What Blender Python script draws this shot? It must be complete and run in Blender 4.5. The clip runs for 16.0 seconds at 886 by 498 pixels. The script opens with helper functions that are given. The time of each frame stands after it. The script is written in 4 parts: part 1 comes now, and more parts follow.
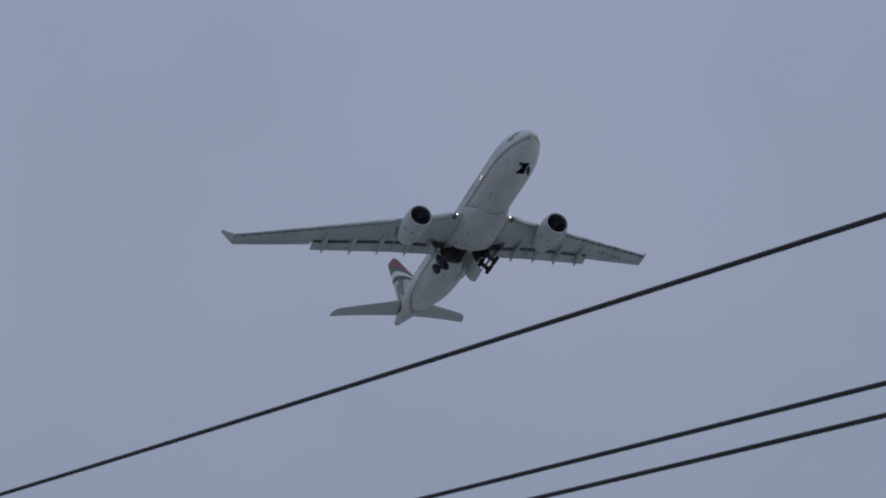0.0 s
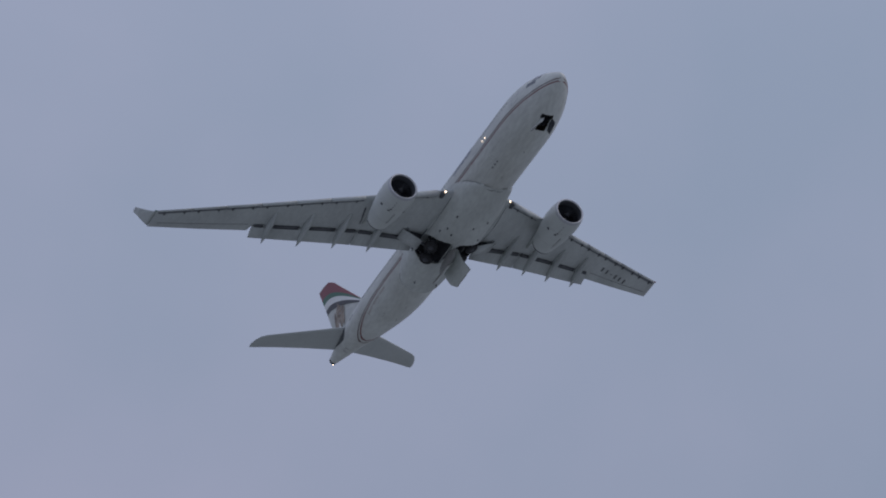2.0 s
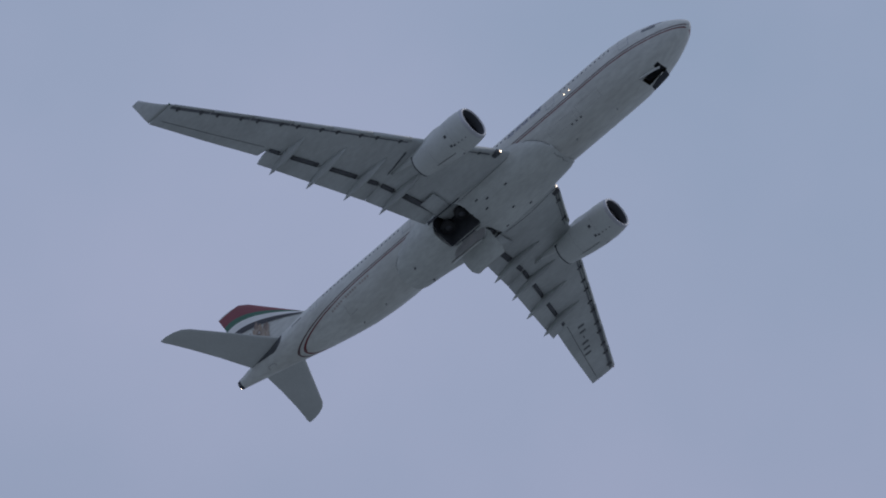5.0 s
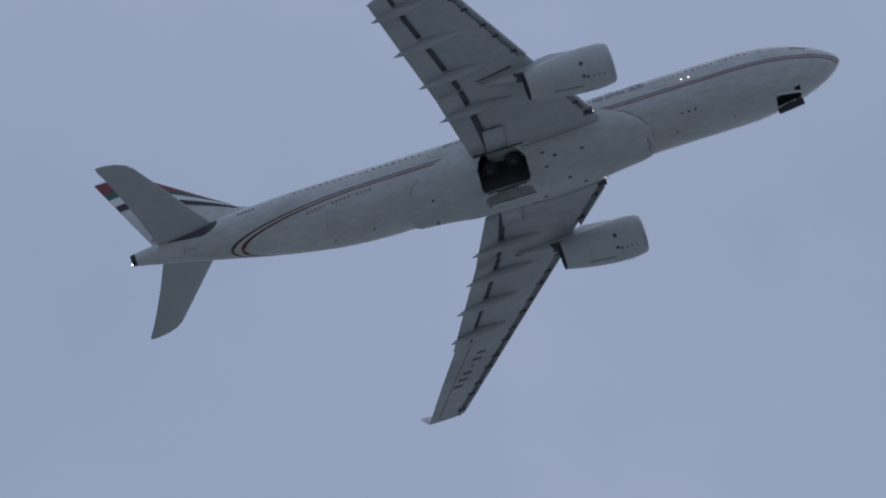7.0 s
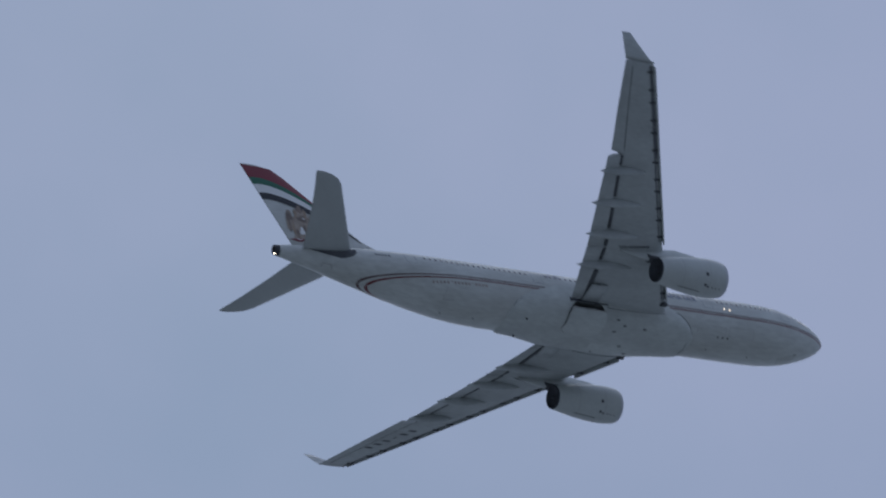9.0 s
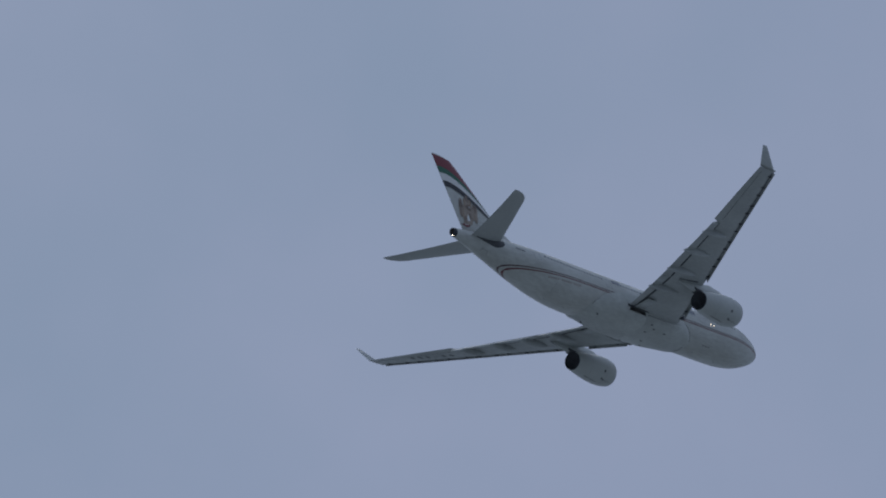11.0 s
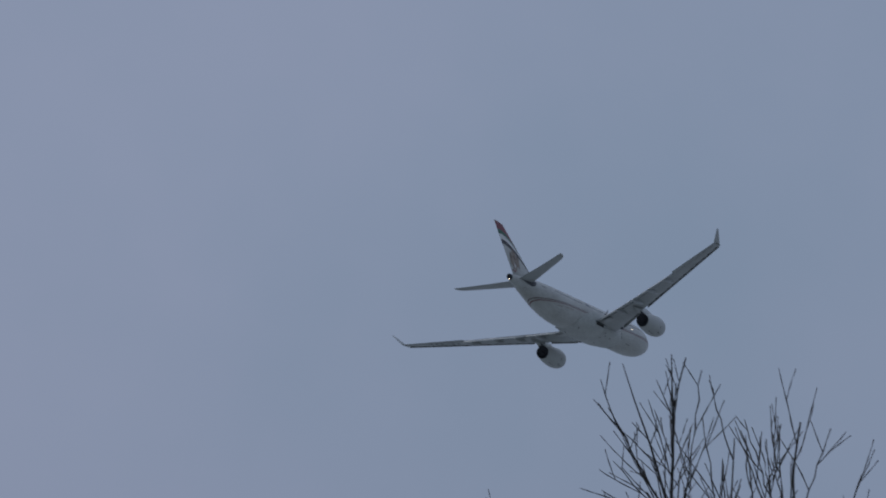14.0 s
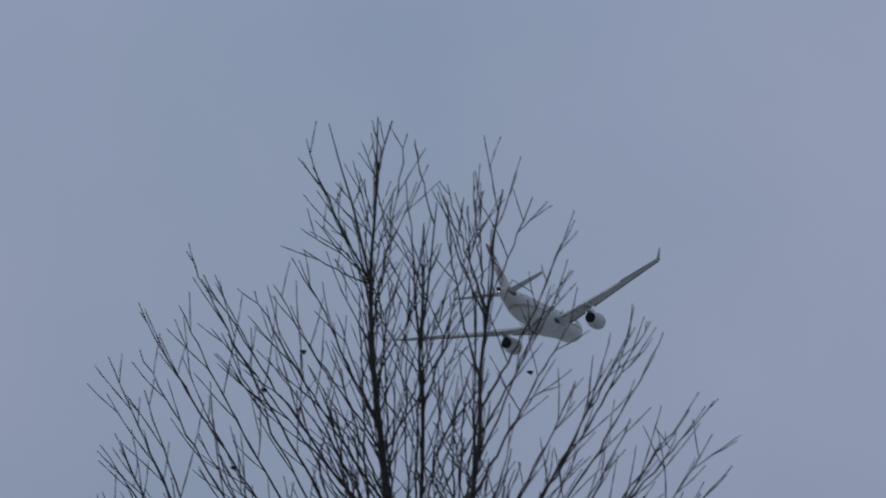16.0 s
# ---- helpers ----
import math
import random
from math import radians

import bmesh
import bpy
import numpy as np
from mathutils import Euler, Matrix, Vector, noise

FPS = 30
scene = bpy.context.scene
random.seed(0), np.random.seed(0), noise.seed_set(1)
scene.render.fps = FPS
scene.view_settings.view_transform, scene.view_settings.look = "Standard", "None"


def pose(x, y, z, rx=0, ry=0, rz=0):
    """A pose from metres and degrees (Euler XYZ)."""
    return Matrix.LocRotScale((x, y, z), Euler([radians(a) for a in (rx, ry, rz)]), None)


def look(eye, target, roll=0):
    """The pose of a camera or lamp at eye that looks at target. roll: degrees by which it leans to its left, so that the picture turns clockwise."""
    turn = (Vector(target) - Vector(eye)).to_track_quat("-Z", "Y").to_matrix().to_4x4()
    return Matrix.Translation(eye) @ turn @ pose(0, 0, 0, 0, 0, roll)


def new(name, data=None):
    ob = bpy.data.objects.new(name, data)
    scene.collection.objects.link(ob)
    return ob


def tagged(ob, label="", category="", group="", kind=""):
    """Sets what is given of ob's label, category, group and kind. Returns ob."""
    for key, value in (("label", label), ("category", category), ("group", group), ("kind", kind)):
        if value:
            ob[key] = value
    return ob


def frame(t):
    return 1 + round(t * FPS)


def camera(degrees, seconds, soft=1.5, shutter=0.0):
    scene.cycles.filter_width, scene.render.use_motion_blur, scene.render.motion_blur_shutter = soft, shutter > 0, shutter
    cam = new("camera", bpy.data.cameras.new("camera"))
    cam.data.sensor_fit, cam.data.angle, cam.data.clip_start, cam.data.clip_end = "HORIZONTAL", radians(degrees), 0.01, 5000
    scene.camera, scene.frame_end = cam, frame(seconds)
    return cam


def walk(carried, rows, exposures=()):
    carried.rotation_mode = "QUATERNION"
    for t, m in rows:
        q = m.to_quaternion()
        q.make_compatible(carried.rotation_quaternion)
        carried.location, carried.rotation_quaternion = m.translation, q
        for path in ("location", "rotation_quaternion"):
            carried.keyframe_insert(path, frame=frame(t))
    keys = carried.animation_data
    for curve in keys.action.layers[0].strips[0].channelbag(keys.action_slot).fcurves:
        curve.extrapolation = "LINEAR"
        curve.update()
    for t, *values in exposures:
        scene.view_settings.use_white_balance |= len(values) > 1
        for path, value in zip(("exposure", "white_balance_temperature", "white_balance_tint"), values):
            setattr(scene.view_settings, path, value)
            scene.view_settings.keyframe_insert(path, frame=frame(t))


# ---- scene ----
# ---- camera and its turn ----
# seconds, camera azimuth and elevation; aircraft place and turn
FLIGHT = [
    (0, 160.546, 10.749, -433.52, 165.08, 105.08, 0.62, -17.42, -0.91),
    (0.5, 159.310, 12.119, -402.48, 164.72, 112.20, 0.82, -17.21, -1.07),
    (1, 157.719, 14.032, -368.63, 165.40, 120.10, 0.75, -16.97, -1.20),
    (1.5, 155.812, 15.874, -337.96, 164.02, 126.04, 0.31, -16.80, -0.99),
    (2, 153.962, 17.801, -306.37, 162.61, 131.42, 0.05, -16.82, -0.79),
    (2.5, 151.966, 19.698, -295.52, 172.61, 142.99, -0.43, -16.84, -0.71),
    (3, 149.209, 22.022, -289.49, 188.30, 159.62, -0.88, -16.96, -0.60),
    (3.5, 145.863, 23.909, -275.31, 201.56, 172.61, -1.33, -17.15, -0.43),
    (4, 142.225, 25.908, -242.08, 206.69, 179.46, -1.63, -17.57, -0.32),
    (4.2, 140.378, 26.943, -226.49, 207.75, 181.04, -1.94, -17.62, -0.14),
    (4.7, 136.467, 29.768, -191.81, 209.43, 187.81, -2.23, -17.18, 0.13),
    (5.2, 131.719, 33.351, -156.04, 208.57, 195.91, -2.56, -16.44, 0.63),
    (5.75, 124.786, 37.177, -114.47, 207.08, 203.89, -2.83, -15.56, 1.15),
    (6.5, 108.477, 40.489, -42.64, 210.42, 206.66, -2.39, -15.80, 0.38),
    (7, 99.905, 41.923, -5.63, 212.23, 210.80, -2.48, -15.38, 0.82),
    (7.5, 90.832, 43.853, 31.79, 212.34, 218.42, -2.11, -14.94, 1.23),
    (8, 80.401, 44.200, 72.85, 214.68, 223.90, -1.88, -14.64, 1.30),
    (8.5, 70.269, 43.837, 110.06, 216.63, 229.89, -1.45, -14.58, 1.31),
    (9, 63.824, 43.330, 146.68, 219.02, 236.30, -1.19, -14.67, 1.89),
    (9.2, 61.135, 42.652, 162.81, 220.66, 237.71, -1.03, -14.76, 2.03),
    (9.7, 54.927, 41.539, 200.78, 222.84, 244.71, -0.43, -14.68, 2.05),
    (10.2, 49.356, 40.044, 239.21, 222.96, 253.42, 0.27, -14.82, 1.72),
    (10.75, 43.971, 38.229, 281.97, 220.91, 264.16, 0.85, -15.21, 1.11),
    (11.3, 39.374, 36.528, 325.18, 216.75, 275.29, 0.93, -15.89, 0.36),
    (11.5, 37.476, 35.529, 343.78, 214.77, 275.23, 0.61, -15.90, -0.20),
    (12, 34.030, 34.564, 381.15, 210.61, 289.59, 0.42, -16.46, -0.88),
    (12.5, 30.521, 33.803, 416.82, 204.92, 306.39, -0.16, -17.21, -1.65),
    (13, 27.760, 33.611, 454.57, 197.73, 322.60, -1.17, -17.87, -2.44),
    (13.5, 25.708, 32.930, 492.91, 198.49, 330.70, -2.44, -18.00, -2.36),
    (14, 24.013, 32.120, 532.14, 198.68, 337.79, -3.83, -18.11, -2.14),
    (14.5, 23.168, 31.367, 570.41, 199.76, 346.14, -4.93, -18.19, -1.71),
    (15, 21.783, 30.223, 610.62, 200.99, 354.04, -5.96, -18.29, -1.21),
    (15.5, 20.308, 29.198, 649.57, 203.45, 362.81, -6.94, -18.58, -0.29),
    (16, 18.842, 28.447, 690.36, 205.23, 371.35, -8.31, -18.80, 0.35),
]
EYE = (0.0, 0.0, 1.7)


def aim(az, el):
    a, e = radians(az), radians(el)
    far = (EYE[0] + math.cos(e) * math.cos(a), EYE[1] + math.cos(e) * math.sin(a), EYE[2] + math.sin(e))
    return look(EYE, far)


cam = camera(13.414, 16.0, soft=1.9, shutter=0.3)
walk(cam, [(r[0], aim(r[1], r[2])) for r in FLIGHT],
     exposures=[(0, 0.23, 6620, 11), (2, 0.27, 6760, 14), (4, 0.19, 6520, 12), (7, 0.08, 6340, 11), (9, -0.02, 6060, 10), (11.3, -0.19, 6250, 7), (13, -0.25, 6350, 8), (14.8, -0.27, 6450, 9), (15.5, -0.15, 6500, 10), (16, -0.06, 6500, 10)])

# ---- light: an overcast winter sky ----
world = bpy.data.worlds.new("overcast_sky")
scene.world = world
world.use_nodes = True
wt = world.node_tree
wt.nodes.clear()
w_out = wt.nodes.new("ShaderNodeOutputWorld")
w_bg = wt.nodes.new("ShaderNodeBackground")
w_sky = wt.nodes.new("ShaderNodeTexSky")
w_sky.sky_type = "NISHITA"
w_sky.sun_disc = False
w_sky.sun_elevation, w_sky.sun_rotation = radians(50), radians(20)
w_geo = wt.nodes.new("ShaderNodeTexCoord")
w_noise = wt.nodes.new("ShaderNodeTexNoise")
w_noise.inputs["Scale"].default_value = 5.0
w_noise.inputs["Detail"].default_value = 5.0
w_noise.inputs["Roughness"].default_value = 0.5
w_ramp = wt.nodes.new("ShaderNodeValToRGB")
w_ramp.color_ramp.elements[0].position, w_ramp.color_ramp.elements[1].position = 0.3, 0.72
w_ramp.color_ramp.elements[0].color = (0.236, 0.300, 0.415, 1)
w_ramp.color_ramp.elements[1].color = (0.312, 0.348, 0.480, 1)
w_mix = wt.nodes.new("ShaderNodeMixRGB")
w_mix.inputs[0].default_value = 0.004
wt.links.new(w_geo.outputs["Generated"], w_noise.inputs["Vector"])
wt.links.new(w_noise.outputs["Fac"], w_ramp.inputs["Fac"])
wt.links.new(w_ramp.outputs["Color"], w_mix.inputs[1])
wt.links.new(w_sky.outputs["Color"], w_mix.inputs[2])
w_sep = wt.nodes.new("ShaderNodeSeparateXYZ")
w_low = wt.nodes.new("ShaderNodeMapRange")
w_low.inputs["From Min"].default_value, w_low.inputs["From Max"].default_value = 0.05, 0.55
w_low.inputs["To Min"].default_value, w_low.inputs["To Max"].default_value = 0.70, 1.0
w_mul = wt.nodes.new("ShaderNodeMixRGB")
w_mul.blend_type, w_mul.inputs[0].default_value = "MULTIPLY", 1.0
wt.links.new(w_geo.outputs["Generated"], w_sep.inputs[0])
wt.links.new(w_sep.outputs["Z"], w_low.inputs["Value"])
wt.links.new(w_mix.outputs[0], w_mul.inputs[1])
wt.links.new(w_low.outputs[0], w_mul.inputs[2])
wt.links.new(w_mul.outputs[0], w_bg.inputs["Color"])
w_bg.inputs["Strength"].default_value = 1.0
wt.links.new(w_bg.outputs[0], w_out.inputs["Surface"])

sun = new("sun", bpy.data.lights.new("sun", "SUN"))
sun.data.energy, sun.data.angle, sun.data.color = 0.5, radians(60), (1.0, 0.97, 0.94)
toward_sun = Vector((math.cos(radians(50)) * math.sin(radians(20)), math.cos(radians(50)) * math.cos(radians(20)), math.sin(radians(50))))
sun.matrix_world = look(toward_sun * 60, (0, 0, 0))


# ---- materials ----
def material(name, base, rough=0.5, metal=0.0, vary=0.06, scale=1.0, bump=0.0, streak=(1, 1, 1), glow=0.0, dirt=None):
    m = bpy.data.materials.new(name)
    m.use_nodes = True
    nt = m.node_tree
    p = nt.nodes["Principled BSDF"]
    p.inputs["Roughness"].default_value, p.inputs["Metallic"].default_value = rough, metal
    co = nt.nodes.new("ShaderNodeTexCoord")
    mp = nt.nodes.new("ShaderNodeMapping")
    mp.inputs["Scale"].default_value = streak
    nt.links.new(co.outputs["Object"], mp.inputs["Vector"])
    colours = []
    for k, (s, v) in enumerate(((0.35 * scale, vary), (4.0 * scale, vary * 0.6))):
        n = nt.nodes.new("ShaderNodeTexNoise")
        n.inputs["Scale"].default_value, n.inputs["Detail"].default_value = s, 6.0
        nt.links.new(mp.outputs[0], n.inputs["Vector"])
        r = nt.nodes.new("ShaderNodeValToRGB")
        r.color_ramp.elements[0].position, r.color_ramp.elements[1].position = 0.3, 0.7
        lo, hi = 1 - v, 1 + v * 0.5
        tint = dirt if (dirt and k == 0) else (1, 1, 1)
        r.color_ramp.elements[0].color = (lo * tint[0], lo * tint[1], lo * tint[2], 1)
        r.color_ramp.elements[1].color = (hi, hi, hi, 1)
        nt.links.new(n.outputs["Fac"], r.inputs["Fac"])
        colours.append(r.outputs["Color"])
        if k == 1 and bump:
            b = nt.nodes.new("ShaderNodeBump")
            b.inputs["Strength"].default_value, b.inputs["Distance"].default_value = bump, 0.02
            nt.links.new(n.outputs["Fac"], b.inputs["Height"])
            nt.links.new(b.outputs[0], p.inputs["Normal"])
    a = nt.nodes.new("ShaderNodeMixRGB")
    a.blend_type, a.inputs[0].default_value, a.inputs[1].default_value = "MULTIPLY", 1.0, (*base, 1)
    nt.links.new(colours[0], a.inputs[2])
    c = nt.nodes.new("ShaderNodeMixRGB")
    c.blend_type, c.inputs[0].default_value = "MULTIPLY", 1.0
    nt.links.new(a.outputs[0], c.inputs[1])
    nt.links.new(colours[1], c.inputs[2])
    nt.links.new(c.outputs[0], p.inputs["Base Color"])
    if glow:
        p.inputs["Emission Color"].default_value = (1.0, 0.78, 0.55, 1)
        p.inputs["Emission Strength"].default_value = glow
    return m


PAINT = material("airliner_white_paint", (0.615, 0.635, 0.605), 0.42, 0, 0.21, 0.8, 0.0, (0.3, 1, 1), dirt=(1, 0.98, 0.95))
WING_GREY = material("wing_grey_paint", (0.505, 0.53, 0.515), 0.45, 0, 0.17, 0.9, 0.0, (0.4, 1, 1))
TAIL_GREY = material("tailplane_grey_paint", (0.505, 0.53, 0.515), 0.45, 0, 0.08, 0.8)
FAIRING = material("belly_fairing_paint", (0.565, 0.59, 0.56), 0.45, 0, 0.2, 0.8, 0.0, (0.4, 1, 1))
NACELLE = material("nacelle_paint", (0.555, 0.58, 0.555), 0.42, 0, 0.08, 0.8)
LIP = material("bare_aluminium_lip", (0.5, 0.51, 0.53), 0.42, 0.6, 0.08, 1)
SLAT_SHADE = material("shade_behind_slat", (0.17, 0.18, 0.195), 0.5, 0, 0.15, 1)
SLOT = material("dark_cove_shade_and_fittings", (0.10, 0.105, 0.112), 0.7, 0, 0.2, 2)
DARK = material("gear_bay_shadowed_metal", (0.075, 0.08, 0.09), 0.8, 0.0, 0.25, 2)
FAN = material("dark_fan_titanium", (0.05, 0.054, 0.062), 0.6, 0.0, 0.2, 2)
DUCT = material("inlet_acoustic_liner", (0.09, 0.095, 0.105), 0.6, 0, 0.1, 2)
HOT = material("exhaust_heat_stained_metal", (0.055, 0.06, 0.07), 0.6, 0.3, 0.2, 2)
RUBBER = material("tyre_rubber", (0.022, 0.022, 0.024), 0.8, 0, 0.2, 3)
STEEL = material("gear_steel_grey", (0.22, 0.23, 0.24), 0.45, 0.4, 0.2, 3)
RED = material("livery_red", (0.22, 0.03, 0.045), 0.4, 0, 0.08, 1)
GREEN = material("livery_green", (0.02, 0.13, 0.075), 0.4, 0, 0.08, 1)
BLACK = material("livery_black", (0.02, 0.022, 0.028), 0.4, 0, 0.08, 1)
WHITE = material("livery_white", (0.78, 0.78, 0.76), 0.4, 0, 0.05, 1)
GOLD = material("livery_gold", (0.33, 0.25, 0.18), 0.45, 0, 0.2, 3)
BROWN = material("emblem_brown", (0.24, 0.185, 0.15), 0.5, 0, 0.3, 4)
TAN = material("emblem_tan", (0.38, 0.315, 0.255), 0.5, 0, 0.25, 4)
FADED = material("faded_brown_lettering", (0.42, 0.35, 0.31), 0.5, 0, 0.2, 3)
MAROON = material("stripe_maroon", (0.17, 0.025, 0.03), 0.4, 0, 0.08, 1)
DARKLINE = material("stripe_dark_brown", (0.10, 0.045, 0.045), 0.4, 0, 0.08, 1)
LETTER = material("grey_blue_lettering", (0.26, 0.28, 0.32), 0.5, 0, 0.1, 2)
SEAM = material("panel_gap", (0.42, 0.42, 0.415), 0.6, 0, 0.2, 2)
JOINT = material("dark_panel_joint", (0.13, 0.135, 0.14), 0.6, 0, 0.2, 2)
DOOR_LINING = material("wheel_door_lining", (0.40, 0.395, 0.375), 0.5, 0, 0.25, 1.5)
GLASS = material("dark_cabin_glass", (0.13, 0.145, 0.165), 0.12, 0, 0.1, 2)
TAIL_LAMP = material("tail_light_glow", (1, 1, 1), 0.3, 0, 0, 1, glow=8.0)
LAMP = material("landing_light_glow", (1, 0.95, 0.85), 0.3, 0, 0, 1, glow=3.0)
CABLE = material("black_cable_sheath", (0.022, 0.02, 0.02), 0.7, 0, 0.25, 20, 0.3)
BARK = material("dark_twig_bark", (0.045, 0.038, 0.034), 0.85, 0, 0.35, 8, 0.5)
LEAF = material("withered_brown_leaf", (0.06, 0.04, 0.03), 0.8, 0, 0.3, 10)
POLE = material("weathered_pole_wood", (0.16, 0.13, 0.10), 0.85, 0, 0.3, 3, 0.4, (6, 6, 0.4))
SNOW = material("thin_snow_on_grass", (0.32, 0.34, 0.335), 0.8, 0, 0.35, 0.15, 0.3)


# ---- mesh helpers ----
def part(name, bm, mat, parent=None, label="", smooth=True):
    me = bpy.data.meshes.new(name)
    bmesh.ops.recalc_face_normals(bm, faces=bm.faces)
    for fc in bm.faces:
        fc.smooth = smooth
    bm.to_mesh(me)
    bm.free()
    for mt in (mat if isinstance(mat, (list, tuple)) else [mat]):
        me.materials.append(mt)
    ob = new(name, me)
    if parent:
        ob.parent = parent
    return tagged(ob, label=label)


def loft(bm, rings, closed=True, caps=True, skip=None):
    """Skins rings of points one to the next."""
    vs = [[bm.verts.new(p) for p in ring] for ring in rings]
    n = len(rings[0])
    for i in range(len(vs) - 1):
        for j in range(n if closed else n - 1):
            k = (j + 1) % n
            quad = (vs[i][j], vs[i][k], vs[i + 1][k], vs[i + 1][j])
            if skip and skip(sum((v.co for v in quad), Vector()) / 4):
                continue
            bm.faces.new(quad)
    if caps:
        bm.faces.new(vs[0])
        bm.faces.new(vs[-1])
    return vs


def tube(bm, points, radii, sides=8, caps=True):
    pts = [Vector(p) for p in points]
    rings = []
    for i, p in enumerate(pts):
        d = (pts[min(i + 1, len(pts) - 1)] - pts[max(i - 1, 0)]).normalized()
        a = d.orthogonal().normalized()
        if abs(d.z) < 0.95:
            a = d.cross(Vector((0, 0, 1))).normalized()
        b = d.cross(a)
        r = radii[i] if isinstance(radii, (list, tuple)) else radii
        rings.append([p + (a * math.cos(2 * math.pi * k / sides) + b * math.sin(2 * math.pi * k / sides)) * r for k in range(sides)])
    loft(bm, rings, True, caps)


def box(bm, lo, hi):
    c = [(lo[i] + hi[i]) / 2 for i in range(3)]
    s = [abs(hi[i] - lo[i]) for i in range(3)]
    bmesh.ops.create_cube(bm, size=1, matrix=Matrix.Translation(c) @ Matrix.Diagonal((*s, 1)))


def lerp_table(table, x):
    """Smooth reading of a table of (x, value...) in falling x."""
    xs = [-r[0] for r in table]
    return [float(np.interp(-x, xs, [r[i] for r in table])) for i in range(1, len(table[0]))]


# ---- aircraft: nose at x = 0, tail at negative x, y to its left wing ----
R = 2.82
# x, centre height, half width, half height
HULL = [(0.0, -0.52, 0.03, 0.03), (-0.1, -0.52, 0.27, 0.28), (-0.35, -0.53, 0.56, 0.56), (-0.8, -0.54, 0.93, 0.90), (-1.4, -0.53, 1.30, 1.26),
        (-2.2, -0.50, 1.67, 1.64), (-3.2, -0.47, 2.02, 2.03), (-4.4, -0.45, 2.36, 2.39), (-5.8, -0.44, 2.62, 2.65), (-7.4, -0.44, 2.78, 2.79),
        (-9.0, -0.44, R, R), (-37.0, -0.44, R, R), (-39.5, -0.37, 2.80, 2.76), (-42.0, -0.18, 2.70, 2.58), (-44.5, 0.10, 2.50, 2.33),
        (-47.0, 0.42, 2.19, 2.02), (-49.5, 0.75, 1.82, 1.68), (-52.0, 1.05, 1.40, 1.34), (-54.0, 1.26, 1.04, 1.05), (-56.0, 1.43, 0.68, 0.74),
        (-57.3, 1.52, 0.45, 0.50), (-57.45, 1.53, 0.40, 0.45)]


def hull(x, ang, out=0.0):
    """A point of the fuselage skin; ang in degrees up from the left side."""
    c, w, h = lerp_table(HULL, x)
    a = radians(ang)
    return Vector((x, (w + out) * math.cos(a), c + (h + out) * math.sin(a)))


def in_bay(p, sides=(1, -1)):
    for s in sides:
        if -30.1 < p.x < -26.1 and 0.25 < p.y * s < 3.05 and p.z < -0.9:
            return True
    return -6.0 < p.x < -3.9 and abs(p.y) < 0.58 and p.z < -1.5


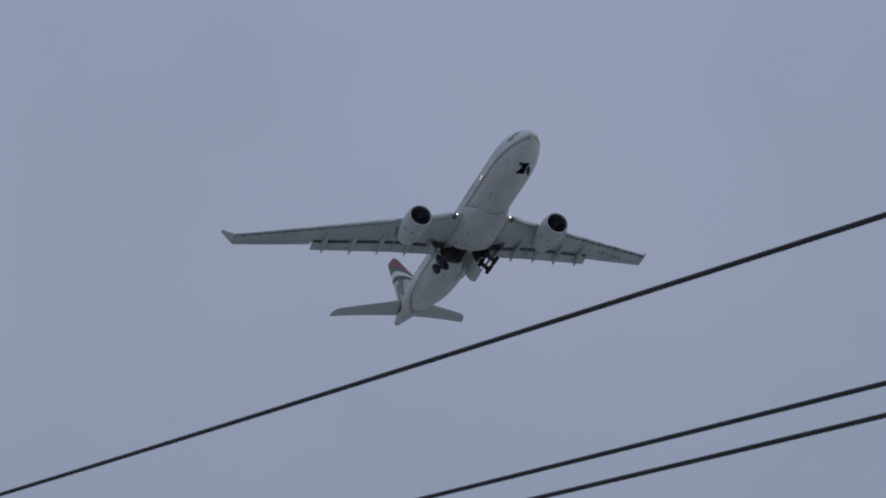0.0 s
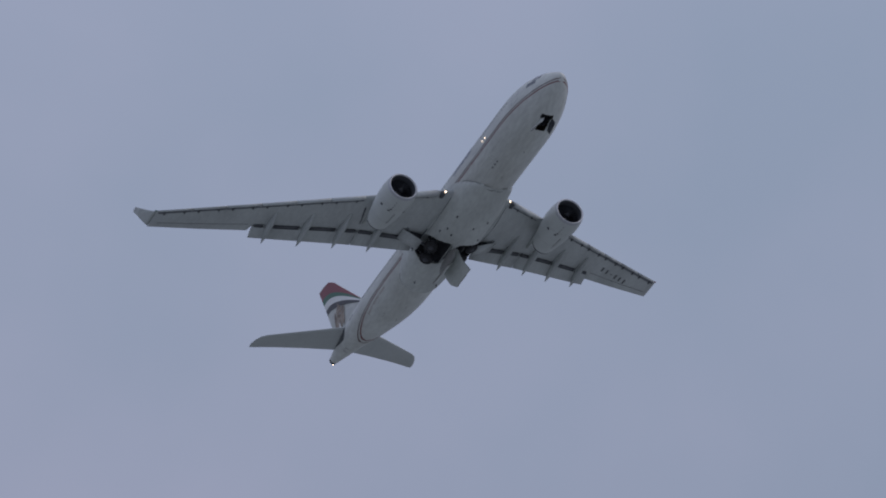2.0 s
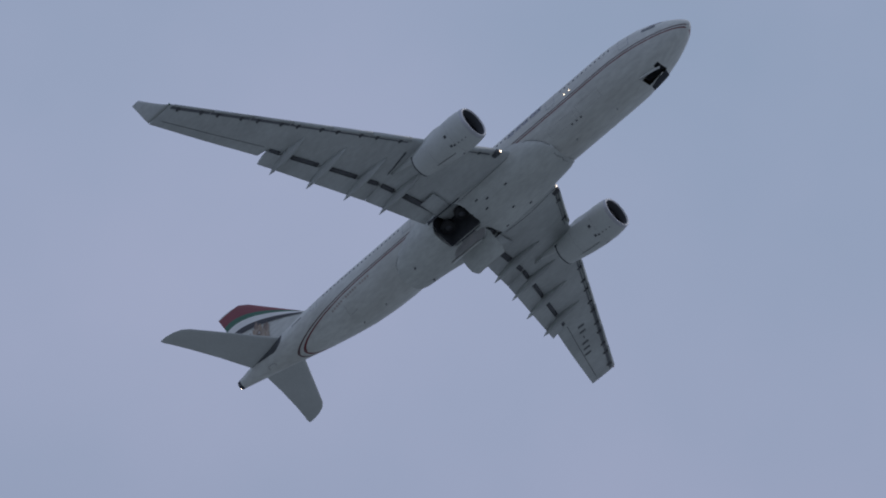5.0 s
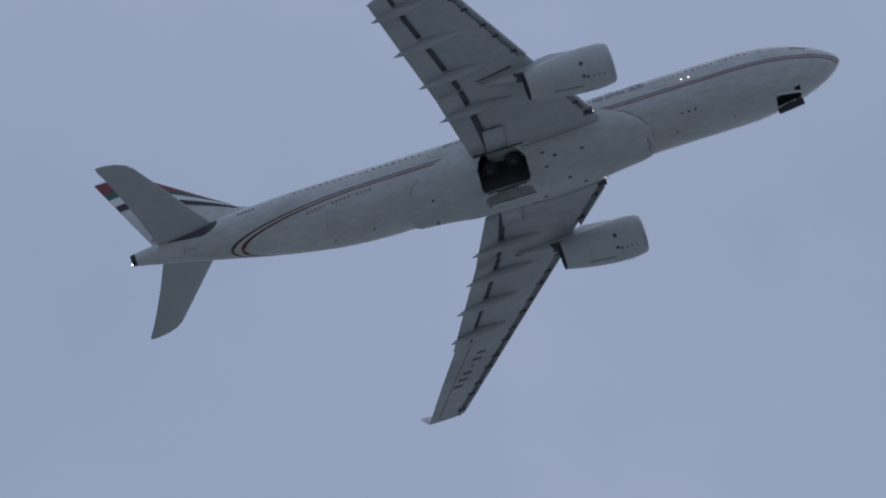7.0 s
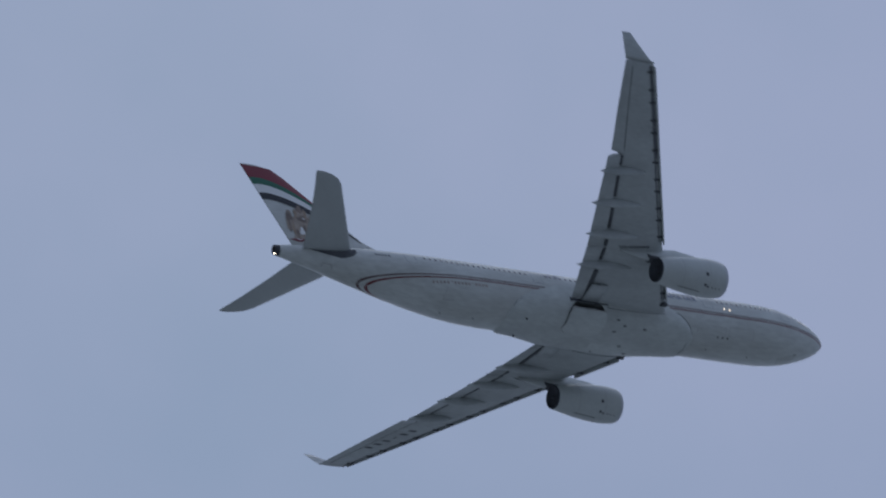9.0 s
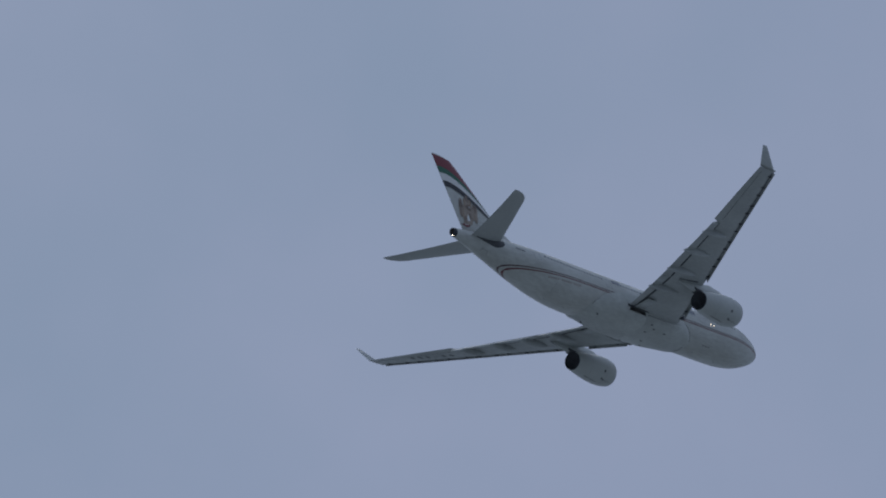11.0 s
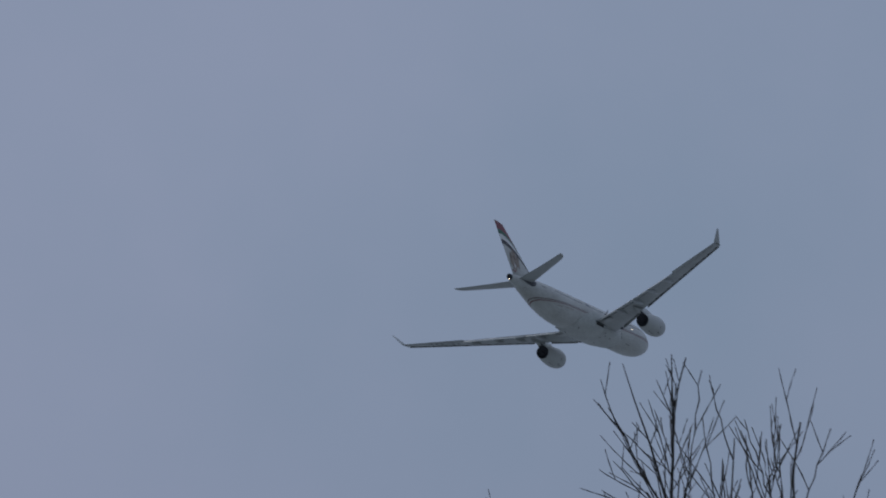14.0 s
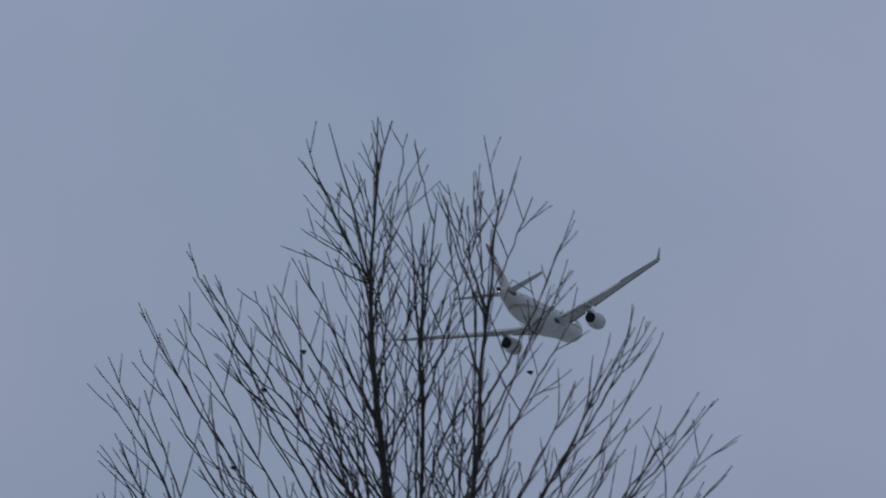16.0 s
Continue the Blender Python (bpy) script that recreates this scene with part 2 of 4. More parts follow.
def fuselage(plane):
    xs = [0, -.04, -.1, -.2, -.35, -.55, -.8, -1.1, -1.4, -1.8, -2.2, -2.7, -3.2, -3.6, -3.9, -4.4, -5.1, -6.0, -6.6, -7.4, -9.0]
    xs += list(np.arange(-10, -26, -1.5)) + [-26.1, -27.1, -28.1, -29.1, -30.1] + list(np.arange(-31, -57.3, -1.0)) + [-57.3, -57.45]
    bm = bmesh.new()
    rings = [[hull(x, k * 360 / 64) for k in range(64)] for x in xs]
    loft(bm, rings, True, False, in_bay)
    bm.faces.new([v for v in bm.verts if abs(v.co.x) < 1e-6])
    body = part("fuselage", bm, PAINT, plane)
    # exhaust of the tail cone
    bm = bmesh.new()
    loft(bm, [[hull(x, k * 15, o) for k in range(24)] for x, o in ((-57.2, 0.006), (-57.6, 0.0), (-57.6, -0.08), (-57.3, -0.1))], True, True)
    part("tail_exhaust", bm, HOT, plane, "dark tail-cone exhaust")
    # painted lines along the sides: level bands that wrap under the nose and the rising tail
    for s in (1, -1):
        for mat, hi, lo, name in ((DARKLINE, -0.79, -0.875, "stripe"), (MAROON, -1.0, -1.095, "stripe")):
            for xs in (list(np.linspace(-0.12, -3.0, 24)) + list(np.linspace(-3.5, -21.5, 24)), list(np.linspace(-29.8, -44.0, 20)) + list(np.linspace(-44.4, -50.6, 40))):
                bm = bmesh.new()
                rings = []
                for x in xs:
                    c, w, h = lerp_table(HULL, x)
                    if (hi - c) / h <= -1:
                        continue
                    lows = [math.degrees(math.asin(max(-1.0, (z - c) / h))) for z in (hi, (hi + lo) / 2, lo)]
                    rings.append([hull(x, a if s > 0 else 180 - a, 0.012) for a in lows])
                loft(bm, rings, False, False)
                part(name, bm, mat, plane, "thin painted side stripe")
    # cabin windows, one mesh shared
    bm = bmesh.new()
    pane = [(0.115 * math.copysign(abs(math.cos(t)) ** 0.7, math.cos(t)), 0.165 * math.copysign(abs(math.sin(t)) ** 0.7, math.sin(t))) for t in [k * math.pi / 6 for k in range(12)]]
    loft(bm, [[(a, -0.02, b) for a, b in pane], [(a, 0.012, b) for a, b in pane]])
    first = part("cabin_window", bm, GLASS, plane, "dark cabin window")
    doors = (-5.6, -14.4, -32.75, -45.4)
    spots = [x for x in np.arange(-7.2, -44.6, -0.533) if not any(abs(x - d) < 0.95 for d in doors)]
    n = 0
    for s in (1, -1):
        for x in spots:
            p = hull(x, 21 if s > 0 else 159)
            nrm = Vector((0, p.y, p.z - lerp_table(HULL, x)[0])).normalized()
            m = Matrix.LocRotScale(p, Vector((0, 1, 0)).rotation_difference(nrm), None)
            ob = first if n == 0 else new("cabin_window", first.data)
            ob.parent = plane
            ob.matrix_basis = m
            n += 1
        for d in doors:
            bm = bmesh.new()
            hw = 0.53 if d > -40 else 0.48
            for a0, a1, x0, x1 in ((0, 0.7, d - hw, d + hw), (42, 43, d - hw, d + hw), (0, 43, d - hw, d - hw + 0.035), (0, 43, d + hw - 0.035, d + hw)):
                steps = [a0 + (a1 - a0) * k / 6 for k in range(7)]
                rings = [[hull(x, a if s > 0 else 180 - a, 0.008) for a in steps] for x in (x0, x1)]
                loft(bm, rings, False, False)
            part("cabin_door", bm, LETTER, plane, "outline of a closed white cabin door")
        # airline title beside the wing, kept as plain shapes
        for x0, x1, a0, a1 in ((-15.5, -16.9, 13, 33), (-17.1, -17.8, 12, 28), (-18.0, -18.7, 12, 28), (-18.9, -19.7, 11, 26), (-30.2, -31.0, 18, 32), (-31.1, -31.9, 18, 30)):
            bm = bmesh.new()
            xs = [x0 + (x1 - x0) * k / 3 for k in range(4)]
            loft(bm, [[hull(x, (a0 + (a1 - a0) * k / 4 + (1.5 if i % 2 else 0)) if s > 0 else 180 - (a0 + (a1 - a0) * k / 4 + (1.5 if i % 2 else 0)), 0.01) for k in range(5)] for i, x in enumerate(xs)], False, False)
            part("title_mark", bm, LETTER, plane, "grey-blue title mark")
        for k in range(16):
            x = -38.3 - k * 0.34
            bm = bmesh.new()
            c, w, h = lerp_table(HULL, x)
            a = math.degrees(math.asin((-1.36 - c) / h))
            loft(bm, [[hull(xx, aa if s > 0 else 180 - aa, 0.01) for aa in (a, a - (4.5 if k not in (4, 10) else 1.5))] for xx in (x, x - 0.2)], False, False)
            part("address_mark", bm, FADED, plane, "small faded brown lettering bar")
        for k in range(5):
            x = -47.3 - k * 0.3
            bm = bmesh.new()
            loft(bm, [[hull(xx, aa if s > 0 else 180 - aa, 0.01) for aa in (8, 14)] for xx in (x, x - 0.2)], False, False)
            part("registration_mark", bm, JOINT, plane, "small dark registration bar")
    # cockpit glass
    for s in (1, -1):
        for a0, a1, x0, x1 in ((55, 84, -1.75, -2.75), (30, 53, -1.95, -3.05), (14, 28, -2.45, -3.7)):
            bm = bmesh.new()
            loft(bm, [[hull(x0 + (x1 - x0) * i / 4 - (0.0 if a < 50 else 0.1), a if s > 0 else 180 - a, 0.012) for a in [a0 + (a1 - a0) * k / 5 for k in range(6)]] for i in range(5)], False, False)
            part("cockpit_window", bm, GLASS, plane, "dark cockpit pane")
    # small drains, vents, lights and blade aerials under the nose
    for k in range(3):
        bm = bmesh.new()
        p = hull(-12.4 - 0.54 * k, 235)
        bmesh.ops.create_uvsphere(bm, u_segments=10, v_segments=6, radius=0.11, matrix=Matrix.Translation(p) @ Matrix.Diagonal((1, 1, 0.5, 1)))
        part("vent", bm, SLOT, plane, "dark round vent")
    for x, a in ((-12.07, 177.5), (-12.66, 177.5), (-12.07, 2.5), (-12.66, 2.5)):
        bm = bmesh.new()
        bmesh.ops.create_uvsphere(bm, u_segments=10, v_segments=8, radius=0.058, matrix=Matrix.Translation(hull(x, a)))
        part("fuselage_light", bm, LAMP, plane, "small bright side light")
    for x, a in ((-9.5, 268), (-14.2, 262), (-38.9, 268), (-42.0, 275)):
        bm = bmesh.new()
        p = hull(x, a)
        loft(bm, [[p + Vector((dx * w, dy * w, -h)) for dx, dy in ((0.12, 0), (0, 0.02), (-0.12, 0), (0, -0.02))] for h, w in ((-0.05, 1.0), (0.2, 0.5))])
        part("blade_aerial", bm, SEAM, plane)
    for x0, x1, a in ((-9.6, -12.3, 213), (-12.7, -15.8, 215)):
        bm = bmesh.new()
        for b in (a, a + 17):
            loft(bm, [[hull(x, b + d, 0.008) for d in (0, 0.4)] for x in np.linspace(x0, x1, 6)], False, False)
        for x in (x0, x1):
            loft(bm, [[hull(xx, a + d, 0.008) for d in np.linspace(0, 17, 6)] for xx in (x, x - 0.03)], False, False)
        part("cargo_door", bm, SEAM, plane, "outline of a closed cargo door")
    bm = bmesh.new()
    tube(bm, [hull(-42.15, 219, 0.01), hull(-42.2, 228, 0.01), hull(-42.35, 244, 0.01)], 0.02, 5)
    tube(bm, [hull(-42.35, 244, 0.01), hull(-41.8, 243, 0.01), hull(-41.3, 241, 0.01)], 0.03, 5)
    part("service_panel", bm, SEAM, plane, "half-seen outline of a service panel")
    bm = bmesh.new()
    for (x0, a0), (x1, a1) in (((-52.6, 236), (-53.4, 236)), ((-53.4, 236), (-53.5, 256)), ((-52.6, 236), (-52.5, 252))):
        pts = [hull(x0 + (x1 - x0) * k / 4, a0 + (a1 - a0) * k / 4, 0.012) for k in range(5)]
        tube(bm, pts, 0.03, 5)
    part("access_panel", bm, SEAM, plane, "open outline of a tail access panel")
    return body


# belly fairing: x, half width, bottom height, top height
BELLY = [(-16.2, 1.37, -3.27, -2.92), (-16.6, 1.95, -3.30, -2.5), (-17.2, 2.39, -3.34, -2.0), (-18.0, 2.67, -3.38, -1.5), (-19.5, 2.95, -3.43, -0.9), (-21.5, 3.22, -3.48, -0.5),
         (-26.1, 3.3, -3.52, -0.5), (-30.1, 3.25, -3.5, -0.5), (-32.0, 2.98, -3.46, -0.85), (-33.5, 2.76, -3.42, -1.25), (-34.6, 2.5, -3.37, -1.8), (-35.3, 2.15, -3.32, -2.3), (-35.7, 1.58, -3.28, -2.8), (-35.9, 1.08, -3.26, -3.05)]


def belly_point(x, u, out=0.0):
    """u from -1 at the right top edge, over the keel, to 1 at the left."""
    w, lo, hi = lerp_table(BELLY, x)
    a = u * math.pi / 2
    e = float(np.interp(-x, (16.2, 21.0, 31.0, 34.5), (0.97, 0.66, 0.66, 0.97)))
    y = (w + out) * math.copysign(abs(math.sin(a)) ** e, u)
    z = hi - (hi - lo + out) * abs(math.cos(a)) ** e
    return Vector((x, y, z))


def in_door(p):
    return abs((p.x + 28.15) / 2.0) ** 3.6 + abs((abs(p.y) - 1.64) / 1.54) ** 3.6 < 1 and p.z < -0.9


DOOR_X = [-26.1 - 0.1 * k for k in range(41)]
KEEL_U = list(np.linspace(-1, 1, 161))


def belly(plane):
    xs = [-16.2, -16.4, -16.6, -16.9, -17.2, -17.6, -18, -18.7, -19.5, -20.5, -21.5, -23, -24.5, *DOOR_X, -31, -32, -32.8, -33.5, -34.0, -34.6, -35.0, -35.3, -35.5, -35.7, -35.9]
    bm = bmesh.new()
    loft(bm, [[belly_point(x, u) for u in KEEL_U] for x in xs], False, False, in_door)
    part("belly_fairing", bm, FAIRING, plane, "rounded off-white belly fairing")
    # joint lines where the fairing meets the hull, and along the wing roots
    front = [(-19.3, 196), (-17.9, 203), (-17.2, 213), (-16.75, 222), (-16.4, 235), (-16.38, 245), (-16.62, 255), (-16.62, 263), (-16.45, 270)]
    rear = [(-32.5, 197), (-33.6, 205), (-34.7, 213), (-35.3, 222), (-35.5, 231), (-35.3, 242), (-34.9, 250), (-34.45, 258), (-34.35, 270)]
    for line in (front, rear):
        half = [hull(x, a, 0.09) for x, a in line]
        bm = bmesh.new()
        tube(bm, half + [Vector((p.x, -p.y, p.z)) for p in reversed(half[:-1])], 0.022, 5)
        part("fairing_joint", bm, JOINT, plane, "dark curved joint of the belly fairing")
    for s in (1, -1):
        bm = bmesh.new()
        tube(bm, [Vector((x, s * (3.2 + 0.04 * math.sin(x)), -2.08 - 0.5 * math.sin((-18.9 - x) / 8.2 * 2.4))) for x in np.linspace(-20.0, -26.4, 12)], 0.026, 5)
        part("root_joint", bm, JOINT, plane, "dark joint line along the wing root")
    for s in (1, -1):
        for x, y, length in ((-34.0, 1.25, 0.07),):
            bm = bmesh.new()
            box(bm, (x - length, s * y - 0.05, -3.5), (x + length, s * y + 0.05, -3.3))
            part("drain_vent", bm, SLOT, plane, "dark belly vent")
    for x, u in ((-21.8, -0.28), (-22.0, 0.24), (-24.0, -0.3), (-24.8, -0.14), (-25.3, 0.33), (-23.2, 0.05), (-24.9, -0.42)):
        bm = bmesh.new()
        p = belly_point(x, u)
        loft(bm, [[p + Vector((dx, dy, h)) for dx, dy in ((0.17, -0.1), (0.17, 0.03), (-0.12, 0.1), (-0.17, -0.06))] for h in (0.05, -0.03)])
        part("drain_vent", bm, SLOT, plane, "dark belly vent")
    # wheel bays
    for s in (1, -1):
        bm = bmesh.new()
        cross = ((0.1, -3.4), (0.1, -0.6), (3.2, -0.6), (3.14, -2.2))
        ends = loft(bm, [[(x, y * s, z) for y, z in cross] for x in (-30.12, -26.08)], False, False)
        for e in ends:
            bm.faces.new(e)
        part("wheel_bay", bm, DARK, plane, "dark main wheel bay")
    bm = bmesh.new()
    box(bm, (-6.02, -0.68, -2.4), (-3.88, 0.68, -1.4))
    bmesh.ops.delete(bm, geom=[f for f in bm.faces if f.calc_center_median().z < -2.35], context="FACES")
    part("nose_wheel_bay", bm, DARK, plane, "dark nose wheel bay")


def section(le, te, y, z, thick, drop=0.0, n=14):
    """An aerofoil ring from (x, y, z) leading edge to trailing edge; drop lowers the trailing edge."""
    ring = []
    for k in range(2 * n):
        t = k / (2 * n) * 2 * math.pi
        u = (1 - math.cos(t)) / 2
        half = thick * 2.6 * (0.2969 * math.sqrt(u) - 0.126 * u - 0.3516 * u * u + 0.2843 * u ** 3 - 0.1015 * u ** 4) / 0.26 * 0.5
        camber = -drop * u * u
        ring.append(Vector((le + (te - le) * u, y, z + camber + (half if t < math.pi else -half * 0.9))))
    return ring


# y, leading edge, trailing edge of the fixed wing, height, thickness
WING = [(1.8, -19.0, -29.4, -1.75, 1.5), (3.6, -20.1, -29.8, -1.50, 1.35), (6.5, -21.85, -30.6, -1.10, 1.12), (9.4, -23.6, -31.35, -0.67, 0.95), (14.0, -26.4, -32.85, 0.0, 0.72), (19.4, -29.7, -34.6, 0.78, 0.52),
        (24.0, -32.5, -36.45, 1.45, 0.38), (28.9, -35.5, -38.3, 2.18, 0.25)]


def wing_at(y):
    ys = [w[0] for w in WING]
    return [float(np.interp(y, ys, [w[i] for w in WING])) for i in range(1, 5)]


def under(x, y, out=0.0):
    """A point of the wing's lower skin."""
    le, te, z, th = wing_at(abs(y))
    u = min(max((x - le) / (te - le), 0.0), 1.0)
    half = th * 2.6 * (0.2969 * math.sqrt(u) - 0.126 * u - 0.3516 * u * u + 0.2843 * u ** 3 - 0.1015 * u ** 4) / 0.26 * 0.5 * 0.9
    return Vector((x, y, z - half - 0.1 * u * u - out))


def cove_x(y):
    """Where the gap ahead of the flap runs."""
    return float(np.interp(y, (3.2, 7.0, 9.4, 13.3, 16.9, 19.2), (-28.7, -29.3, -29.8, -31.2, -32.6, -33.45)))


def wing(plane, s):
    bm = bmesh.new()
    ys = [1.8, 3.6, 5.0, 6.5, 8.0, 9.4, 11.5, 14, 16.7, 19.35, 19.5, 21.7, 24, 26.5, 28.9]
    rings = []
    for y in ys:
        le, te, z, th = wing_at(y)
        if y < 19.4:
            te += 0.75 if y > 4 else 0.5
        rings.append([Vector((p.x, p.y * s, p.z)) for p in section(le, te, y, z, th, 0.1)])
    loft(bm, rings)
    w = part("wing", bm, WING_GREY, plane, "swept light-grey wing")
    # winglet
    bm = bmesh.new()
    rings = []
    for le, te, y, z, th in ((-35.5, -38.3, 28.9, 2.18, 0.25), (-35.95, -38.38, 29.08, 2.42, 0.18), (-36.5, -38.5, 29.35, 2.85, 0.14), (-37.2, -38.62, 29.7, 3.42, 0.1), (-37.95, -38.8, 30.1, 4.08, 0.06)):
        rings.append([Vector((p.x, s * (y - (p.z - z) * min(1.6, (z - 2.18) * 4)), z + (p.z - z) * (1.0 if z < 2.2 else 0.55))) for p in section(le, te, y, z, th)])
    loft(bm, rings)
    part("winglet", bm, WING_GREY, w, "upturned grey winglet")
    # flaps, lowered for the climb
    for y0, y1 in ((3.4, 9.33), (9.38, 19.3)):
        bm = bmesh.new()
        rings = []
        for y in np.linspace(y0, y1, 6):
            le, te, z, th = wing_at(y)
            fl = cove_x(y) - 0.12
            rings.append([Vector((p.x, p.y * s, p.z)) for p in section(fl, te - 0.48, y, z - 0.3, 0.3, 0.38, 8)])
        loft(bm, rings)
        part("flap", bm, WING_GREY, w, "lowered grey flap")
    bm = bmesh.new()
    rings = []
    for y in np.linspace(19.75, 28.3, 6):
        le, te, z, th = wing_at(y)
        hinge = te + (le - te) * 0.27
        rings.append([under(hinge, y, 0.008) * 1, under(hinge - 0.07, y, 0.008)])
    loft(bm, [[Vector((p.x, p.y * s, p.z)) for p in r] for r in rings], False, False)
    part("aileron_gap", bm, SLOT, w, "thin dark aileron hinge line")
    # dark strips between the flap fairings, coloured as the shade in the flap gaps
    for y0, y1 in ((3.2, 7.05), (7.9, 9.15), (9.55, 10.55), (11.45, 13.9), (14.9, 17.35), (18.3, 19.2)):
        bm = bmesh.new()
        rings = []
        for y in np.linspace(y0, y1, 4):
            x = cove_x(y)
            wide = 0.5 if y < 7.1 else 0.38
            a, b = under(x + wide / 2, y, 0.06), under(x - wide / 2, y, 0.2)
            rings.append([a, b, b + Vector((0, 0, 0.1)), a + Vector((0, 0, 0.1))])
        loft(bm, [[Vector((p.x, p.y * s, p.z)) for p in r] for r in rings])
        part("flap_cove_shade", bm, SLOT, w, "dark strip painting the shaded gap ahead of a flap")
    # gap between the two flaps
    bm = bmesh.new()
    tube(bm, [Vector((x, s * (9.36 + dy), under(x, 9.36).z - 0.05 + dz)) for x, dy, dz in ((-29.7, 0.1, 0), (-30.6, 0.0, -0.12), (-31.7, -0.08, -0.42))], 0.05, 5)
    part("flap_joint", bm, SLOT, w, "dark joint between two flaps")
    # flap track fairings
    for y, front, tail in ((7.5, -26.0, -31.95), (10.97, -27.1, -32.88), (14.36, -28.7, -34.12), (17.85, -30.2, -35.08)):
        bm = bmesh.new()
        rings = []
        for u, r in ((0.0, 0.04), (0.06, 0.15), (0.2, 0.29), (0.4, 0.38), (0.6, 0.38), (0.78, 0.28), (0.92, 0.13), (1.0, 0.02)):
            x = front + (tail - front) * u
            top = under(max(x, wing_at(y)[1]), y).z
            zc = top + 0.02 - 0.95 * u ** 1.5 * 0.9
            rings.append([Vector((x, s * (y + r * 0.75 * math.cos(t)), zc + r * 1.35 * math.sin(t))) for t in [k * math.pi / 6 for k in range(12)]])
        loft(bm, rings)
        part("flap_track_fairing", bm, WING_GREY, w, "pointed grey flap-track fairing")
    # slats, drooped, each with a dark strip that paints the shade behind it
    edges = [4.3, 8.2] + [10.6 + (28.7 - 10.6) * k / 6 for k in range(7)]
    for k in range(len(edges) - 1):
        if k == 1:
            continue
        y0, y1 = edges[k] + 0.03, edges[k + 1] - 0.03
        bm = bmesh.new()
        rings = []
        for y in np.linspace(y0, y1, 3):
            le, te, z, th = wing_at(y)
            rings.append([Vector((le + dx, s * y, z + dz * th - 0.10)) for dx, dz in ((-0.62, 0.42), (-0.2, 0.34), (0.12, 0.10), (0.2, -0.16), (0.06, -0.40), (-0.05, -0.38), (0.03, -0.12), (-0.25, 0.18))])
        loft(bm, rings)
        part("slat", bm, WING_GREY, w, "drooped leading-edge slat")
        # shade behind the slat, laid on the lower skin as a dark sheet
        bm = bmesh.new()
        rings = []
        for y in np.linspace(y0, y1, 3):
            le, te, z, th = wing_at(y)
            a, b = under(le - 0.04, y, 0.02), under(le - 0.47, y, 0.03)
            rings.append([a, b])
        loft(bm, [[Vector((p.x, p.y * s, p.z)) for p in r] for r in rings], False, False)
        part("slat_shade_strip", bm, SLAT_SHADE, w, "dark strip painting the shade behind a slat")
        for y in (y0 + (y1 - y0) * 0.2, y0 + (y1 - y0) * 0.8):
            bm = bmesh.new()
            p = under(wing_at(y)[0] - 0.35, y)
            box(bm, (p.x - 0.3, p.y * s - 0.09, p.z - 0.08), (p.x + 0.3, p.y * s + 0.09, p.z + 0.1))
            part("slat_track", bm, SLOT, w)
    # slot for the main leg, covered by the leg's own door once it is up
    bm = bmesh.new()
    loft(bm, [[Vector((p.x, p.y * s, p.z)) for p in (under(-27.4, y, 0.012), under(-28.1, y, 0.012), under(-28.8, y, 0.012))] for y in np.linspace(3.1, 4.95, 5)], False, False)
    part("leg_slot", bm, DARK, w, "dark slot for the main leg")
    # root landing light
    bm = bmesh.new()
    bmesh.ops.create_uvsphere(bm, u_segments=12, v_segments=8, radius=0.105, matrix=Matrix.Translation((-20.2, s * 3.63, -1.55)))
    part("landing_light", bm, LAMP, w, "bright warm-white landing light")
    bm = bmesh.new()
    box(bm, (-20.9, s * 3.75, -1.95), (-20.2, s * 4.1, -1.5))
    part("light_housing", bm, SLOT, w)
    if s > 0:
        # large registration, kept as bars, read along the wing
        d = Vector((-2.5, 3.85, 0))
        for k in range(6):
            bm = bmesh.new()
            c = Vector((-32.7, 20.9, 0)) + d * (k / 5)
            fwd = Vector((0.87, -0.0, 0))
            along = d.normalized()
            hw, hh = (0.17, 0.45) if k != 2 else (0.2, 0.08)
            rects = [(-hw, hw, -hh, hh)]
            for x0, x1, z0, z1 in rects:
                quad = [c + along * a + fwd * b for a, b in ((x0, z0), (x1, z0), (x1, z1), (x0, z1))]
                bm.faces.new([bm.verts.new(under(q.x, q.y, 0.015)) for q in quad])
            part("registration_mark", bm, JOINT, w, "large black registration bar")
    bm = bmesh.new()
    bmesh.ops.create_uvsphere(bm, u_segments=8, v_segments=6, radius=0.09, matrix=Matrix.Translation((-35.55, s * 28.95, 2.2)))
    part("navigation_light", bm, RED if s > 0 else GREEN, w)


